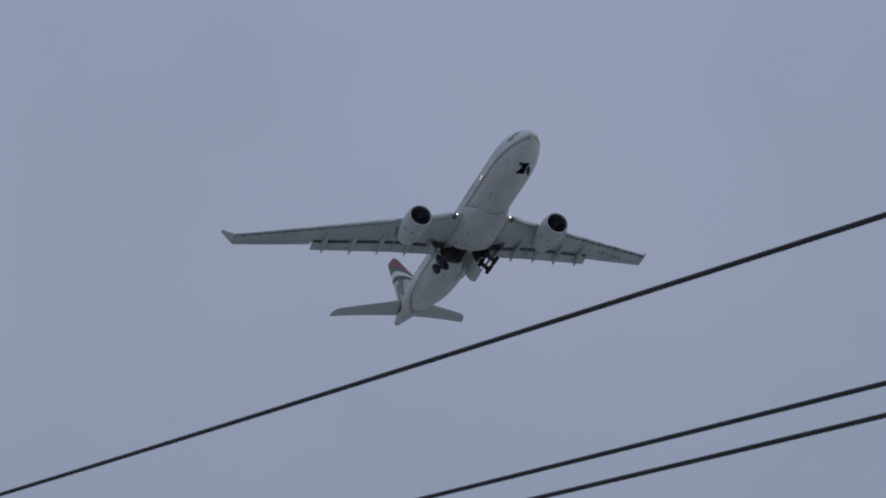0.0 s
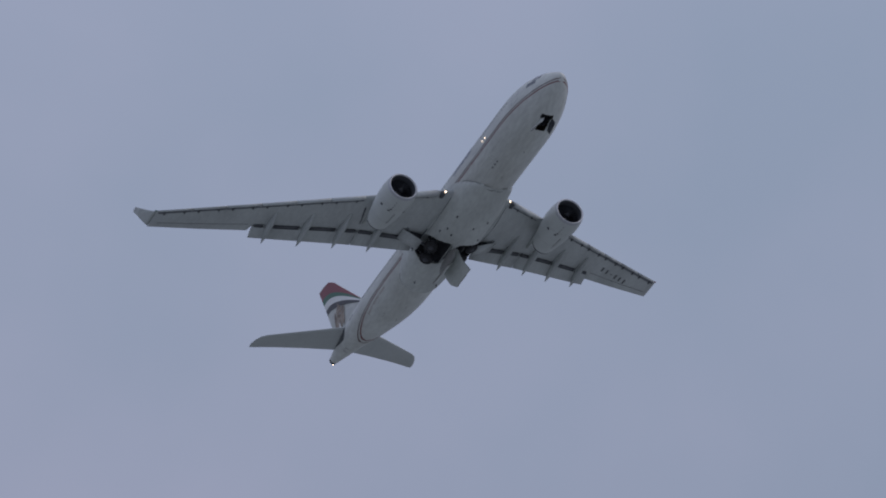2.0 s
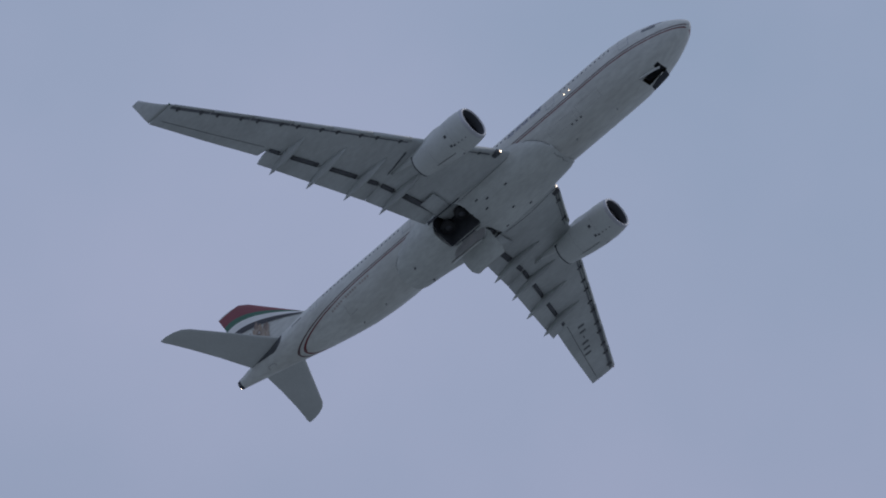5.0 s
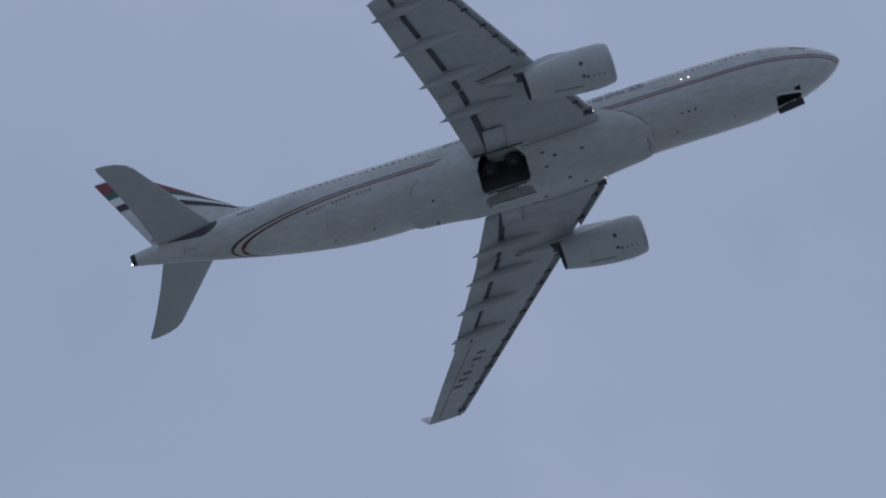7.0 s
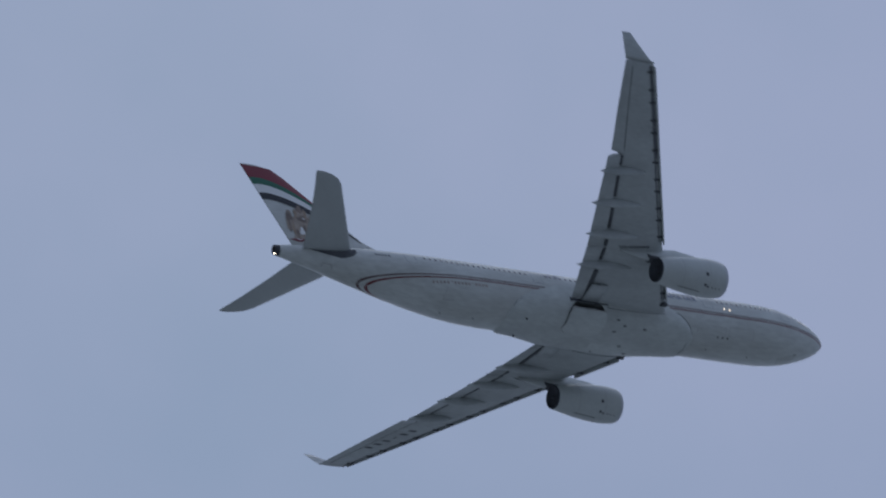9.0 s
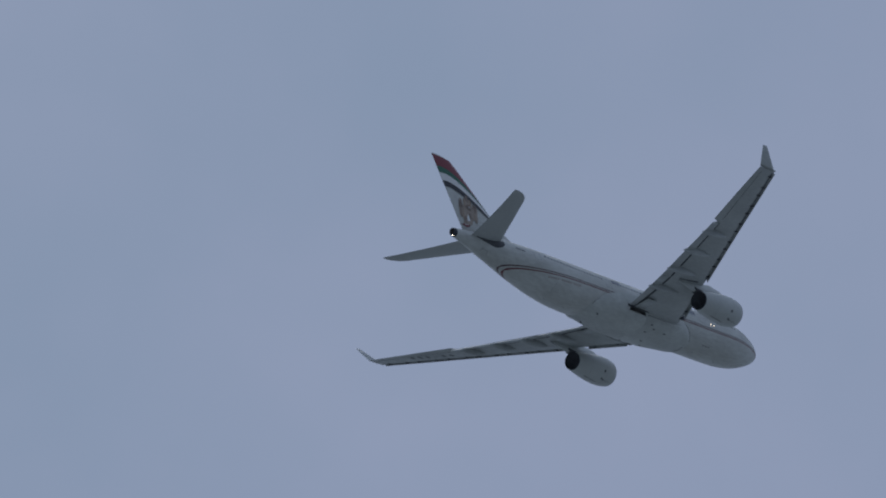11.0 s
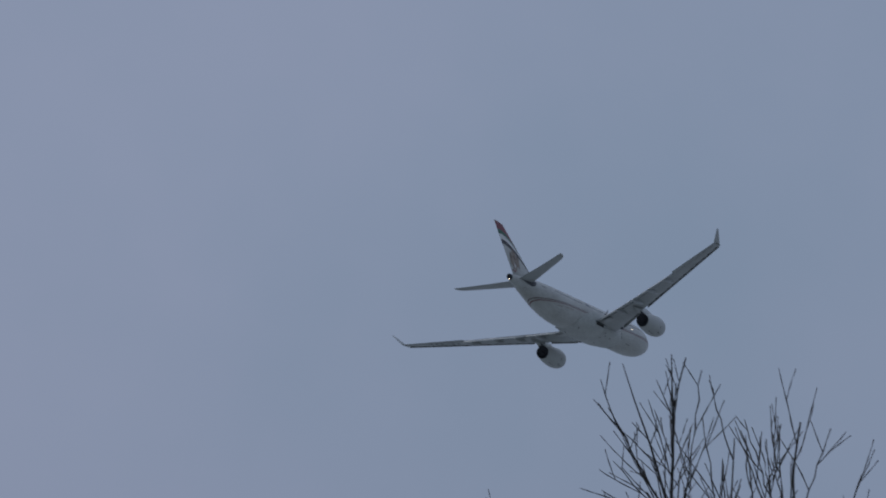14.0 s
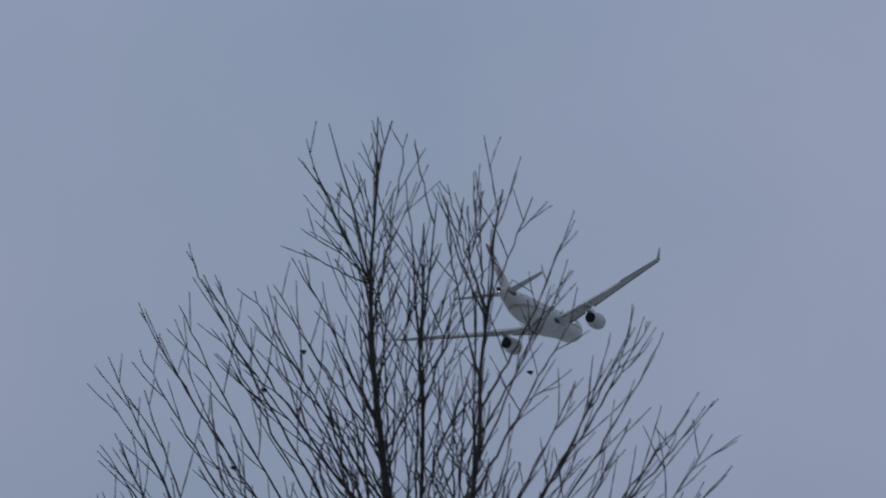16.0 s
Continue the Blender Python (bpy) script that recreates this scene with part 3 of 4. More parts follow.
def engine(plane, s):
    yc, zc = 9.37 * s, -3.08
    # x, outer radius
    prof = [(-18.34, 1.36), (-18.27, 1.45), (-18.34, 1.53), (-18.6, 1.60), (-19.1, 1.68), (-19.8, 1.73), (-21.2, 1.68), (-22.6, 1.52), (-23.8, 1.32), (-24.8, 1.12), (-24.95, 1.08)]

    def ring(x, r, n=40):
        lift = 0.18 * max(0.0, (-18 - x) / 7.0)
        return [Vector((x, yc + r * math.cos(2 * math.pi * k / n), zc + lift + r * math.sin(2 * math.pi * k / n))) for k in range(n)]
    bm = bmesh.new()
    loft(bm, [ring(x, r) for x, r in prof[3:]], True, False)
    nac = part("engine", bm, NACELLE, plane, "white long-duct engine nacelle")
    bm = bmesh.new()
    loft(bm, [ring(x, r) for x, r in ((-18.6, 1.60), (-18.34, 1.53), (-18.27, 1.45), (-18.34, 1.37), (-18.4, 1.335))], True, False)
    part("inlet_lip", bm, LIP, nac, "bare metal inlet lip")
    bm = bmesh.new()
    loft(bm, [ring(x, r) for x, r in ((-18.4, 1.335), (-18.66, 1.29), (-18.9, 1.26), (-19.2, 1.27))], True, False)
    part("inlet_duct", bm, DUCT, nac, "dark inlet duct")
    # fan with its blades and spinner
    bm = bmesh.new()
    loft(bm, [ring(-19.2, 1.27), ring(-19.22, 0.3)], True, False)
    for k in range(26):
        a = 2 * math.pi * k / 26
        pts = []
        for r, tw in ((0.3, 0.05), (0.8, 0.12), (1.25, 0.2)):
            for dx, da in ((0.12, -tw * 0.5 / r * 0.6), (-0.1, tw * 0.5 / r * 0.6)):
                pts.append(bm.verts.new((-19.1 + dx, yc + r * math.cos(a + da), zc + 0.02 + r * math.sin(a + da))))
        bm.faces.new((pts[0], pts[1], pts[3], pts[2]))
        bm.faces.new((pts[2], pts[3], pts[5], pts[4]))
    part("fan", bm, FAN, nac, "dark fan disc with blades")
    bm = bmesh.new()
    loft(bm, [ring(x, r, 20) for x, r in ((-18.8, 0.02), (-18.86, 0.1), (-19.0, 0.2), (-19.2, 0.28))], True, True)
    part("spinner", bm, FAN, nac)
    bm = bmesh.new()
    loft(bm, [ring(x, r) for x, r in ((-24.9, 1.09), (-25.05, 1.07), (-25.05, 1.0), (-24.0, 1.05), (-23.6, 0.2))], True, True)
    part("exhaust_nozzle", bm, HOT, nac, "dark exhaust nozzle")
    bm = bmesh.new()
    loft(bm, [ring(x, r, 20) for x, r in ((-23.4, 0.6), (-24.2, 0.5), (-24.9, 0.25), (-25.2, 0.04))], True, True)
    part("exhaust_plug", bm, HOT, nac)
    # pylon up to the wing
    bm = bmesh.new()
    rings = []
    for x, zb, zt, w in ((-19.2, -1.35, -1.1, 0.05), (-20.5, -1.5, -0.75, 0.2), (-22.5, -1.6, -0.5, 0.27), (-24.2, -1.9, -0.7, 0.27), (-26.0, -1.75, -0.9, 0.2), (-28.2, -1.25, -0.95, 0.04)):
        rings.append([(x, yc + w, zb), (x, yc + w, zt), (x, yc, zt + 0.05), (x, yc - w, zt), (x, yc - w, zb), (x, yc, zb - 0.04)])
    loft(bm, rings)
    part("pylon", bm, NACELLE, nac, "grey engine pylon")
    bm = bmesh.new()
    rings = [[(x, yc - w, z), (x, yc + w, z), (x, yc + w, z + 0.3), (x, yc - w, z + 0.3)] for x, w, z in ((-24.2, 0.34, -1.92), (-25.4, 0.36, -1.85), (-25.6, 0.3, -1.7))]
    loft(bm, rings)
    part("pylon_drain", bm, SLOT, nac, "dark heat shield under the pylon")
    bm = bmesh.new()
    tube(bm, [under(x, yc + s * dy, 0.03) for x, dy in ((-25.6, 0.75), (-26.4, 0.62), (-27.4, 0.42), (-28.5, 0.22))], [0.09, 0.07, 0.05, 0.03], 6)
    part("pylon_joint", bm, SLOT, nac, "dark tapering joint behind the pylon")
    # access doors, vents and seams on the cowl

    def cowl(x, ang, out=0.012):
        r = float(np.interp(-x, [-p[0] for p in prof[1:]], [p[1] for p in prof[1:]])) + out
        lift = 0.18 * max(0.0, (-18 - x) / 7.0)
        return Vector((x, yc + r * math.cos(radians(ang)), zc + lift + r * math.sin(radians(ang))))
    for x, a, dx, da in ((-20.7, 209.5, 0.14, 5), (-20.75, 243, 0.12, 4), (-20.45, 247, 0.1, 3), (-20.0, 248, 0.06, 2), (-19.6, 249, 0.05, 2), (-19.2, 250, 0.05, 2), (-20.7, 300, 0.12, 4)):
        bm = bmesh.new()
        loft(bm, [[cowl(xx, aa) for aa in (a - da, a, a + da)] for xx in (x - dx, x, x + dx)], False, False)
        part("cowl_vent", bm, SLOT, nac, "small dark cowl vent")
    bm = bmesh.new()
    loft(bm, [[cowl(x, a) for a in (268.6, 271.4)] for x in np.linspace(-21.0, -23.2, 6)], False, False)
    part("cowl_latch_line", bm, SLOT, nac, "dark latch line under the cowl")
    for x in (-20.3, -22.9):
        bm = bmesh.new()
        loft(bm, [[cowl(xx, a, 0.006) for a in np.linspace(100, 440, 40)] for xx in (x, x - 0.025)], False, False)
        part("cowl_seam", bm, SEAM, nac)


def tail(plane):
    for s in (1, -1):
        bm = bmesh.new()
        rings = []
        for y, le, te, z, th in ((0.3, -50.0, -55.1, 1.38, 0.62), (1.2, -50.6, -55.3, 1.47, 0.58), (4.0, -52.35, -56.1, 1.75, 0.42), (7.0, -54.2, -57.1, 2.06, 0.3), (8.6, -55.2, -57.7, 2.22, 0.22), (9.15, -55.75, -57.95, 2.28, 0.17), (9.5, -56.5, -58.05, 2.31, 0.1), (9.68, -57.3, -58.05, 2.33, 0.05)):
            rings.append([Vector((p.x, p.y * s, p.z)) for p in section(le, te, y, z, th)])
        loft(bm, rings)
        tp = part("tailplane", bm, TAIL_GREY, plane, "swept grey tailplane")
        bm = bmesh.new()
        rings = []
        for x in np.linspace(-50.35, -54.5, 12):
            c, w, h = lerp_table(HULL, x)
            lo = float(np.interp(-x, (50.35, 50.8, 51.7, 53.2, 54.5), (1.05, 0.62, 0.45, 0.85, 1.3)))
            a0, a1 = [math.degrees(math.asin(max(-0.98, min(0.98, (z - c) / h)))) for z in (lo, 1.5)]
            rings.append([hull(x, t if s > 0 else 180 - t, 0.012) for t in np.linspace(a0, a1, 5)])
        loft(bm, rings, False, False)
        part("tailplane_root_slot", bm, SLOT, plane, "dark slot at the tailplane root")
    # fin
    def edge(z):
        return (-47.5 + (z - 3.0) * -8.1 / 7.85, -55.67 + (z - 2.5) * -3.03 / 8.4)

    def ring_at(z, cut=0.0):
        le, te = edge(z)
        le -= cut
        th = 0.1 * (le - te)
        return [Vector((p.x, p.z, z)) for p in section(le, te, 0, 0, th, 0, 14)]
    bm = bmesh.new()
    loft(bm, [ring_at(z, c) for z, c in ((1.6, 0), (3.0, 0), (4.5, 0), (6, 0), (7.5, 0), (9, 0), (10.3, 0.05), (10.75, 0.3), (11.0, 0.8), (11.12, 1.5))])
    fin = part("fin", bm, PAINT, plane, "tall white tail fin with flag-coloured bands")
    bm = bmesh.new()
    loft(bm, [[(-44.2, 0.02, 2.55), (-44.2, -0.02, 2.55), (-44.2, -0.02, 2.35), (-44.2, 0.02, 2.35)], [(-46.4, 0.1, 2.75), (-46.4, -0.1, 2.75), (-46.4, -0.2, 2.2), (-46.4, 0.2, 2.2)], [(-48.8, 0.2, 3.9), (-48.8, -0.2, 3.9), (-48.8, -0.3, 2.2), (-48.8, 0.3, 2.2)]])
    part("fin_fillet", bm, PAINT, fin)

    def skin(x, z, s, out):
        le, te = edge(z)
        u = min(max((x - le) / (te - le), 0.0), 1.0)
        half = 0.1 * (le - te) * 2.6 * (0.2969 * math.sqrt(u) - 0.126 * u - 0.3516 * u * u + 0.2843 * u ** 3 - 0.1015 * u ** 4) / 0.26 * 0.5
        return Vector((x, s * (half + out), z))

    def bound(zb, off, low):
        """A band's edge: from the trailing edge, over a bend, down along the leading edge."""
        p0 = (edge(zb)[1] + 0.02, zb)
        zk = zb + 0.55
        p1 = (edge(zk)[0] - off * 1.6, zk)
        p2 = (edge(low)[0] - off * 0.18 - 0.02, low)
        return [((1 - t) ** 2 * p0[0] + 2 * t * (1 - t) * p1[0] + t * t * p2[0], (1 - t) ** 2 * p0[1] + 2 * t * (1 - t) * p1[1] + t * t * p2[1]) for t in np.linspace(0, 1, 24)]
    tops = [(x, z) for x, z in zip(np.linspace(edge(11.02)[1] + 0.02, edge(10.75)[0] - 0.4, 10), np.linspace(11.02, 10.75, 10))]
    tops += [(edge(z)[0] - 0.03, z) for z in np.linspace(10.0, 4.2, 14)]
    b = [tops, bound(9.6, 0.35, 4.2), bound(8.84, 0.8, 4.0), bound(7.93, 1.5, 3.8), bound(7.2, 2.25, 3.5)]
    for s in (1, -1):
        for k, (mat, name) in enumerate(((RED, "red_band"), (GREEN, "green_band"), (WHITE, "white_band"), (BLACK, "black_band"))):
            bm = bmesh.new()
            rings = []
            for (x0, z0), (x1, z1) in zip(b[k], b[k + 1]):
                rings.append([skin(x0 + (x1 - x0) * u, z0 + (z1 - z0) * u, s, 0.014) for u in np.linspace(0, 1, 6)])
            loft(bm, rings, False, False)
            part(name, bm, mat, fin)
        # emblem kept as plain patches
        for cx, cz, rx, rz, mat in ((-54.15, 5.0, 0.95, 1.35, TAN), (-55.2, 5.0, 0.42, 1.15, TAN), (-53.0, 4.9, 0.42, 1.15, TAN), (-54.5, 3.75, 0.75, 0.85, TAN), (-54.15, 6.4, 0.3, 0.42, BROWN), (-55.3, 5.5, 0.3, 0.48, BROWN), (-52.95, 5.4, 0.3, 0.5, BROWN),
                                    (-55.35, 4.5, 0.12, 0.7, BROWN), (-55.02, 4.3, 0.1, 0.75, GOLD), (-53.2, 4.3, 0.1, 0.7, GOLD), (-54.05, 5.35, 0.46, 0.38, BROWN), (-54.02, 5.35, 0.36, 0.22, WHITE), (-54.6, 5.9, 0.14, 0.5, GOLD), (-53.65, 5.9, 0.14, 0.5, GOLD),
                                    (-54.3, 3.95, 0.22, 0.42, WHITE), (-54.75, 3.7, 0.12, 0.55, BROWN), (-54.0, 4.3, 0.1, 0.4, BROWN), (-54.85, 2.98, 0.66, 0.17, MAROON), (-54.8, 3.05, 0.42, 0.07, WHITE)):
            bm = bmesh.new()
            out = 0.014 if mat is TAN else 0.022
            centre = bm.verts.new(skin(cx, cz, s, out + 0.004))
            rim = []
            for q in range(20):
                a = 2 * math.pi * q / 20
                wob = 1 + 0.18 * math.sin(3 * a + cx * 7) + 0.1 * math.sin(7 * a)
                rim.append(bm.verts.new(skin(cx + rx * wob * math.cos(a), cz + rz * wob * math.sin(a), s, out)))
            for q in range(20):
                bm.faces.new((centre, rim[q], rim[(q + 1) % 20]))
            part("emblem_patch", bm, mat, fin, "plain patch of the tail emblem")
    bm = bmesh.new()
    bmesh.ops.create_uvsphere(bm, u_segments=8, v_segments=6, radius=0.06, matrix=Matrix.Translation((-57.6, 0, 1.12)))
    part("tail_light", bm, TAIL_LAMP, plane, "small white tail light")


def main_gear(plane, s):
    """Hung from its hinge, leg straight down: four wheels on a beam."""
    gear = new("main_gear", None)
    gear.parent = plane
    bm = bmesh.new()
    tube(bm, [(0, 0, 0.1), (0, 0, -1.6), (0, 0, -1.65), (0, 0, -3.3)], [0.21, 0.21, 0.15, 0.15], 12)
    tube(bm, [(0.1, 0, -0.9), (1.3, 0, 0.0)], 0.1, 8)
    tube(bm, [(-0.1, 0, -1.2), (0, -1.3 * s, -0.1)], 0.09, 8)
    part("leg", bm, STEEL, gear, "grey oleo leg with braces")
    bm = bmesh.new()
    tube(bm, [(1.0, 0, -3.15), (-1.0, 0, -3.45)], 0.15, 10)
    part("bogie_beam", bm, STEEL, gear)
    for x, z in ((1.0, -3.15), (-1.0, -3.45)):
        for dy in (0.7, -0.7):
            bm = bmesh.new()
            prof = [(0.24, 0.3), (0.25, 0.56), (0.18, 0.68), (0.0, 0.71), (-0.18, 0.68), (-0.25, 0.56), (-0.24, 0.3)]
            loft(bm, [[Vector((x + r * math.cos(a), dy + o, z + r * math.sin(a))) for a in [2 * math.pi * k / 28 for k in range(28)]] for o, r in prof], True, True)
            wh = part("wheel", bm, RUBBER, gear, "black bogie wheel")
            bm = bmesh.new()
            tube(bm, [(x, dy - 0.26, z), (x, dy + 0.26, z)], 0.3, 16)
            part("hub", bm, DARK, wh)
        bm = bmesh.new()
        tube(bm, [(x, -0.5, z), (x, 0.5, z)], 0.31, 14)
        part("brake", bm, DARK, gear, "dark brake packs on the axle")
    # leg door rides with the leg
    bm = bmesh.new()
    loft(bm, [[(x, s * (0.20 - 0.08 * z + 0.03 * math.cos(x)), z) for x in (-0.85, -0.3, 0.3, 0.85)] + [(x, s * (0.27 - 0.08 * z + 0.03 * math.cos(x)), z) for x in (0.85, 0.3, -0.3, -0.85)] for z in (0.2, -1.0, -2.1)])
    part("leg_door", bm, WING_GREY, gear, "grey leg door")
    return gear


def bay_door(plane, s):
    """The belly door, hinged near the keel; its own origin is the hinge line."""
    hinge = Vector((-28.1, 0.05 * s, -3.5))
    bm = bmesh.new()
    us = [u for u in KEEL_U if -1e-6 <= u * s]
    for out in (0.0, -0.07):
        loft(bm, [[belly_point(x, u, out) - hinge for u in us] for x in DOOR_X], False, False, lambda p: not in_door(p + hinge - Vector((0, 0, out))) or abs(p.y + hinge.y) > 2.88)
    bmesh.ops.delete(bm, geom=[v for v in bm.verts if not v.link_faces], context="VERTS")
    me = part("bay_door", bm, [FAIRING, DOOR_LINING], plane, "curved off-white main wheel-bay door")
    half = len(me.data.polygons) // 2
    for i, p in enumerate(me.data.polygons):
        p.material_index = 0 if i < half else 1
    me.location = hinge
    return me, hinge


def nose_door(plane, s):
    hinge = Vector((-5.0, 0.63 * s, -2.86))
    bm = bmesh.new()
    for out in (0.0, -0.05):
        loft(bm, [[hull(x, 270 + s * a, out) - hinge for a in (0.2, 4, 8, 12, 15.4)] for x in np.linspace(-3.91, -5.99, 9)], False, False)
    me = part("nose_bay_door", bm, [PAINT, DARK], plane, "small nose wheel-bay door")
    half = len(me.data.polygons) // 2
    for i, p in enumerate(me.data.polygons):
        p.material_index = 0 if i < half else 1
    me.location = hinge
    return me, hinge


def airliner():
    plane = tagged(new("airliner"), "white twin-engine wide-body airliner climbing with its wheels retracting", "airplane")
    fuselage(plane)
    belly(plane)
    for s in (1, -1):
        wing(plane, s)
        engine(plane, s)
    tail(plane)
    gears = [(s, main_gear(plane, s)) for s in (1, -1)]
    doors = [(s, *bay_door(plane, s)) for s in (1, -1)]
    noses = [(s, *nose_door(plane, s)) for s in (1, -1)]
    return plane, gears, doors, noses


PLANE, GEARS, DOORS, NOSES = airliner()


# ---- ground, never in view but under everything ----
def ground():
    bm = bmesh.new()
    n = 40
    for i in range(n + 1):
        for j in range(n + 1):
            x = math.copysign(abs(i / n * 2 - 1) ** 2.2, i / n * 2 - 1) * 2400
            y = math.copysign(abs(j / n * 2 - 1) ** 2.2, j / n * 2 - 1) * 2400
            bm.verts.new((x, y, -0.02 + 0.12 * noise.noise((x * 0.05, y * 0.05, 0)) - 0.1))
    bm.verts.ensure_lookup_table()
    for i in range(n):
        for j in range(n):
            a = i * (n + 1) + j
            bm.faces.new([bm.verts[k] for k in (a, a + n + 1, a + n + 2, a + 1)])
    tagged(part("ground", bm, SNOW), "open winter grass with a thin patchy snow cover", "ground", kind="structure")


ground()


# ---- overhead cables between two poles ----
def cables():
    a, b = Vector((-36.005, 8.122, 0)), Vector((-20.321, 10.040, 0))
    d = (b - a).normalized()
    ends = (a - d * 9.0, b + d * 17.0)
    for e in ends:
        pole = tagged(new("utility_pole"), "weathered wooden utility pole standing in snow", "utility pole", "poles of the cable line")
        pole.location = (e.x, e.y, -0.15)
        bm = bmesh.new()
        tube(bm, [(0, 0, 0), (0, 0, 3.5), (0, 0, 7.2)], [0.15, 0.13, 0.11], 14)
        part("post", bm, POLE, pole)
        bm = bmesh.new()
        for z in (6.45, 5.34, 5.15):
            box(bm, (-0.18, -0.06, z - 0.1), (0.18, 0.06, z - 0.02))
        part("bracket", bm, STEEL, pole)
    for h, sag, r, tilt in ((6.193, 0.10, 0.0188, 0.0), (5.155, 0.08, 0.0168, 0.032), (4.955, 0.08, 0.0168, 0.055)):
        bm = bmesh.new()
        pts = []
        for k in range(1601):
            u = k / 1600
            p = ends[0].lerp(ends[1], u)
            pts.append((p.x, p.y, h + sag * ((2 * u - 1) ** 2 - 0.12) + tilt * (u - 0.4)))
        # the twisted sheath swells and narrows
        tube(bm, pts, [r * (1.09 if k % 2 else 0.93) for k in range(1601)], 7)
        tagged(part("overhead_cable", bm, CABLE), "thick black overhead cable strung between poles", "cable", "overhead cables")


cables()


# ---- a bare young tree ----
def bare_tree(base, top, seed):
    """A few upright stems, limbs that climb to an open uneven crown, and budded shoots on them."""
    rng = random.Random(seed)
    thing = tagged(new("bare_tree"), "leafless young tree with upright budded dark twigs", "tree")
    thing.location = base
    view = math.atan2(base[1], base[0])
    right, away = Vector((math.sin(view), -math.cos(view), 0)), Vector((math.cos(view), math.sin(view), 0))
    shoots = bmesh.new()

    def spot(side, depth, back):
        return right * side + away * back + Vector((0, 0, top - depth))

    def shoot(p, d, length, r, tip):
        """A thin shoot that bends upwards, with a bud every few centimetres."""
        steps = max(4, int(length / 0.055))
        pts, radii, ways = [p.copy()], [r], [d.copy()]
        cur, way = p.copy(), d.copy()
        bend = Vector((rng.gauss(0, 0.012), rng.gauss(0, 0.012), rng.uniform(0.012, 0.04)))
        for k in range(steps):
            way = (way + bend + Vector((rng.gauss(0, 0.03), rng.gauss(0, 0.03), rng.gauss(0, 0.02)))).normalized()
            cur = cur + way * (length / steps)
            pts.append(cur.copy())
            ways.append(way.copy())
            radii.append((r + (tip - r) * (k + 1) / steps) * (1.55 if k % 2 else 0.95))
        tube(shoots, pts, radii, 5)
        return pts, ways

    def smooth(points, n):
        """A gliding line through a few points."""
        out = []
        for i in range(len(points) - 1):
            p0, p1, p2, p3 = points[max(i - 1, 0)], points[i], points[i + 1], points[min(i + 2, len(points) - 1)]
            for k in range(n):
                u = k / n
                out.append(0.5 * (2 * p1 + (p2 - p0) * u + (2 * p0 - 5 * p1 + 4 * p2 - p3) * u * u + (3 * p1 - p0 - 3 * p2 + p3) * u ** 3))
        return out + [points[-1]]

    # stems, from side, depth under the top, offset away
    stems = []
    for name, line, slim in (("trunk", ((0.0, top, 0), (0.05, 7.5, 0.05), (0.22, 4.2, 0), (0.25, 3.0, 0), (0.21, 2.2, 0), (0.14, 1.5, 0), (0.12, 0.95, 0), (0.14, 0.55, 0), (0.15, 0.0, 0)), 1.0),
                             ("stem", ((0.21, 4.6, 0), (0.45, 3.4, -0.25), (0.65, 2.2, -0.38), (0.67, 1.7, -0.4), (0.73, 1.2, -0.4), (0.74, 0.95, -0.4), (0.79, 0.66, -0.4)), 0.6),
                             ("stem", ((0.23, 3.7, 0), (0.33, 2.9, 0.2), (0.39, 2.1, 0.3), (0.40, 1.5, 0.3), (0.38, 1.25, 0.3), (0.42, 0.9, 0.3), (0.47, 0.35, 0.3)), 0.6),
                             ("stem", ((0.12, 1.0, 0), (0.03, 0.55, 0.05), (-0.05, 0.25, 0.06), (-0.11, 0.0, 0.08)), 0.8)):
        pts = smooth([spot(*p) for p in line], 10)
        bm = bmesh.new()
        tube(bm, pts, [(0.0030 + 0.0072 * max(0.0, top - p.z)) * slim for p in pts], 9)
        part(name, bm, BARK, thing, "slim dark upright stem")
        stems.append(pts)
        turn = rng.uniform(0, 6.28)
        for k in range(1, len(pts) - 1):
            if not (0.12 if name == "trunk" else 0.45) < top - pts[k].z < 3.2 or rng.random() < (0.3 if name == "trunk" else 0.72):
                continue
            turn += math.pi + rng.uniform(-0.8, 0.8)
            d = ((pts[k + 1] - pts[k]).normalized() * 0.85 + Vector((math.cos(turn), math.sin(turn), 0)) * rng.uniform(0.35, 0.6)).normalized()
            ln = min(rng.uniform(0.3, 0.7), 0.85 * (top - pts[k].z) - (0.0 if name == "trunk" else 0.25))
            tp, tw = shoot(pts[k], d, ln, 0.0034, 0.0017)
            q = len(tp) // 2
            a = rng.uniform(0, 6.28)
            shoot(tp[q], (tw[q] * 0.85 + Vector((math.cos(a), math.sin(a), 0.15)) * 0.5).normalized(), ln * 0.5, 0.0024, 0.0016)

    def stem_at(which, z):
        return min(stems[which], key=lambda p: abs(p.z - z))

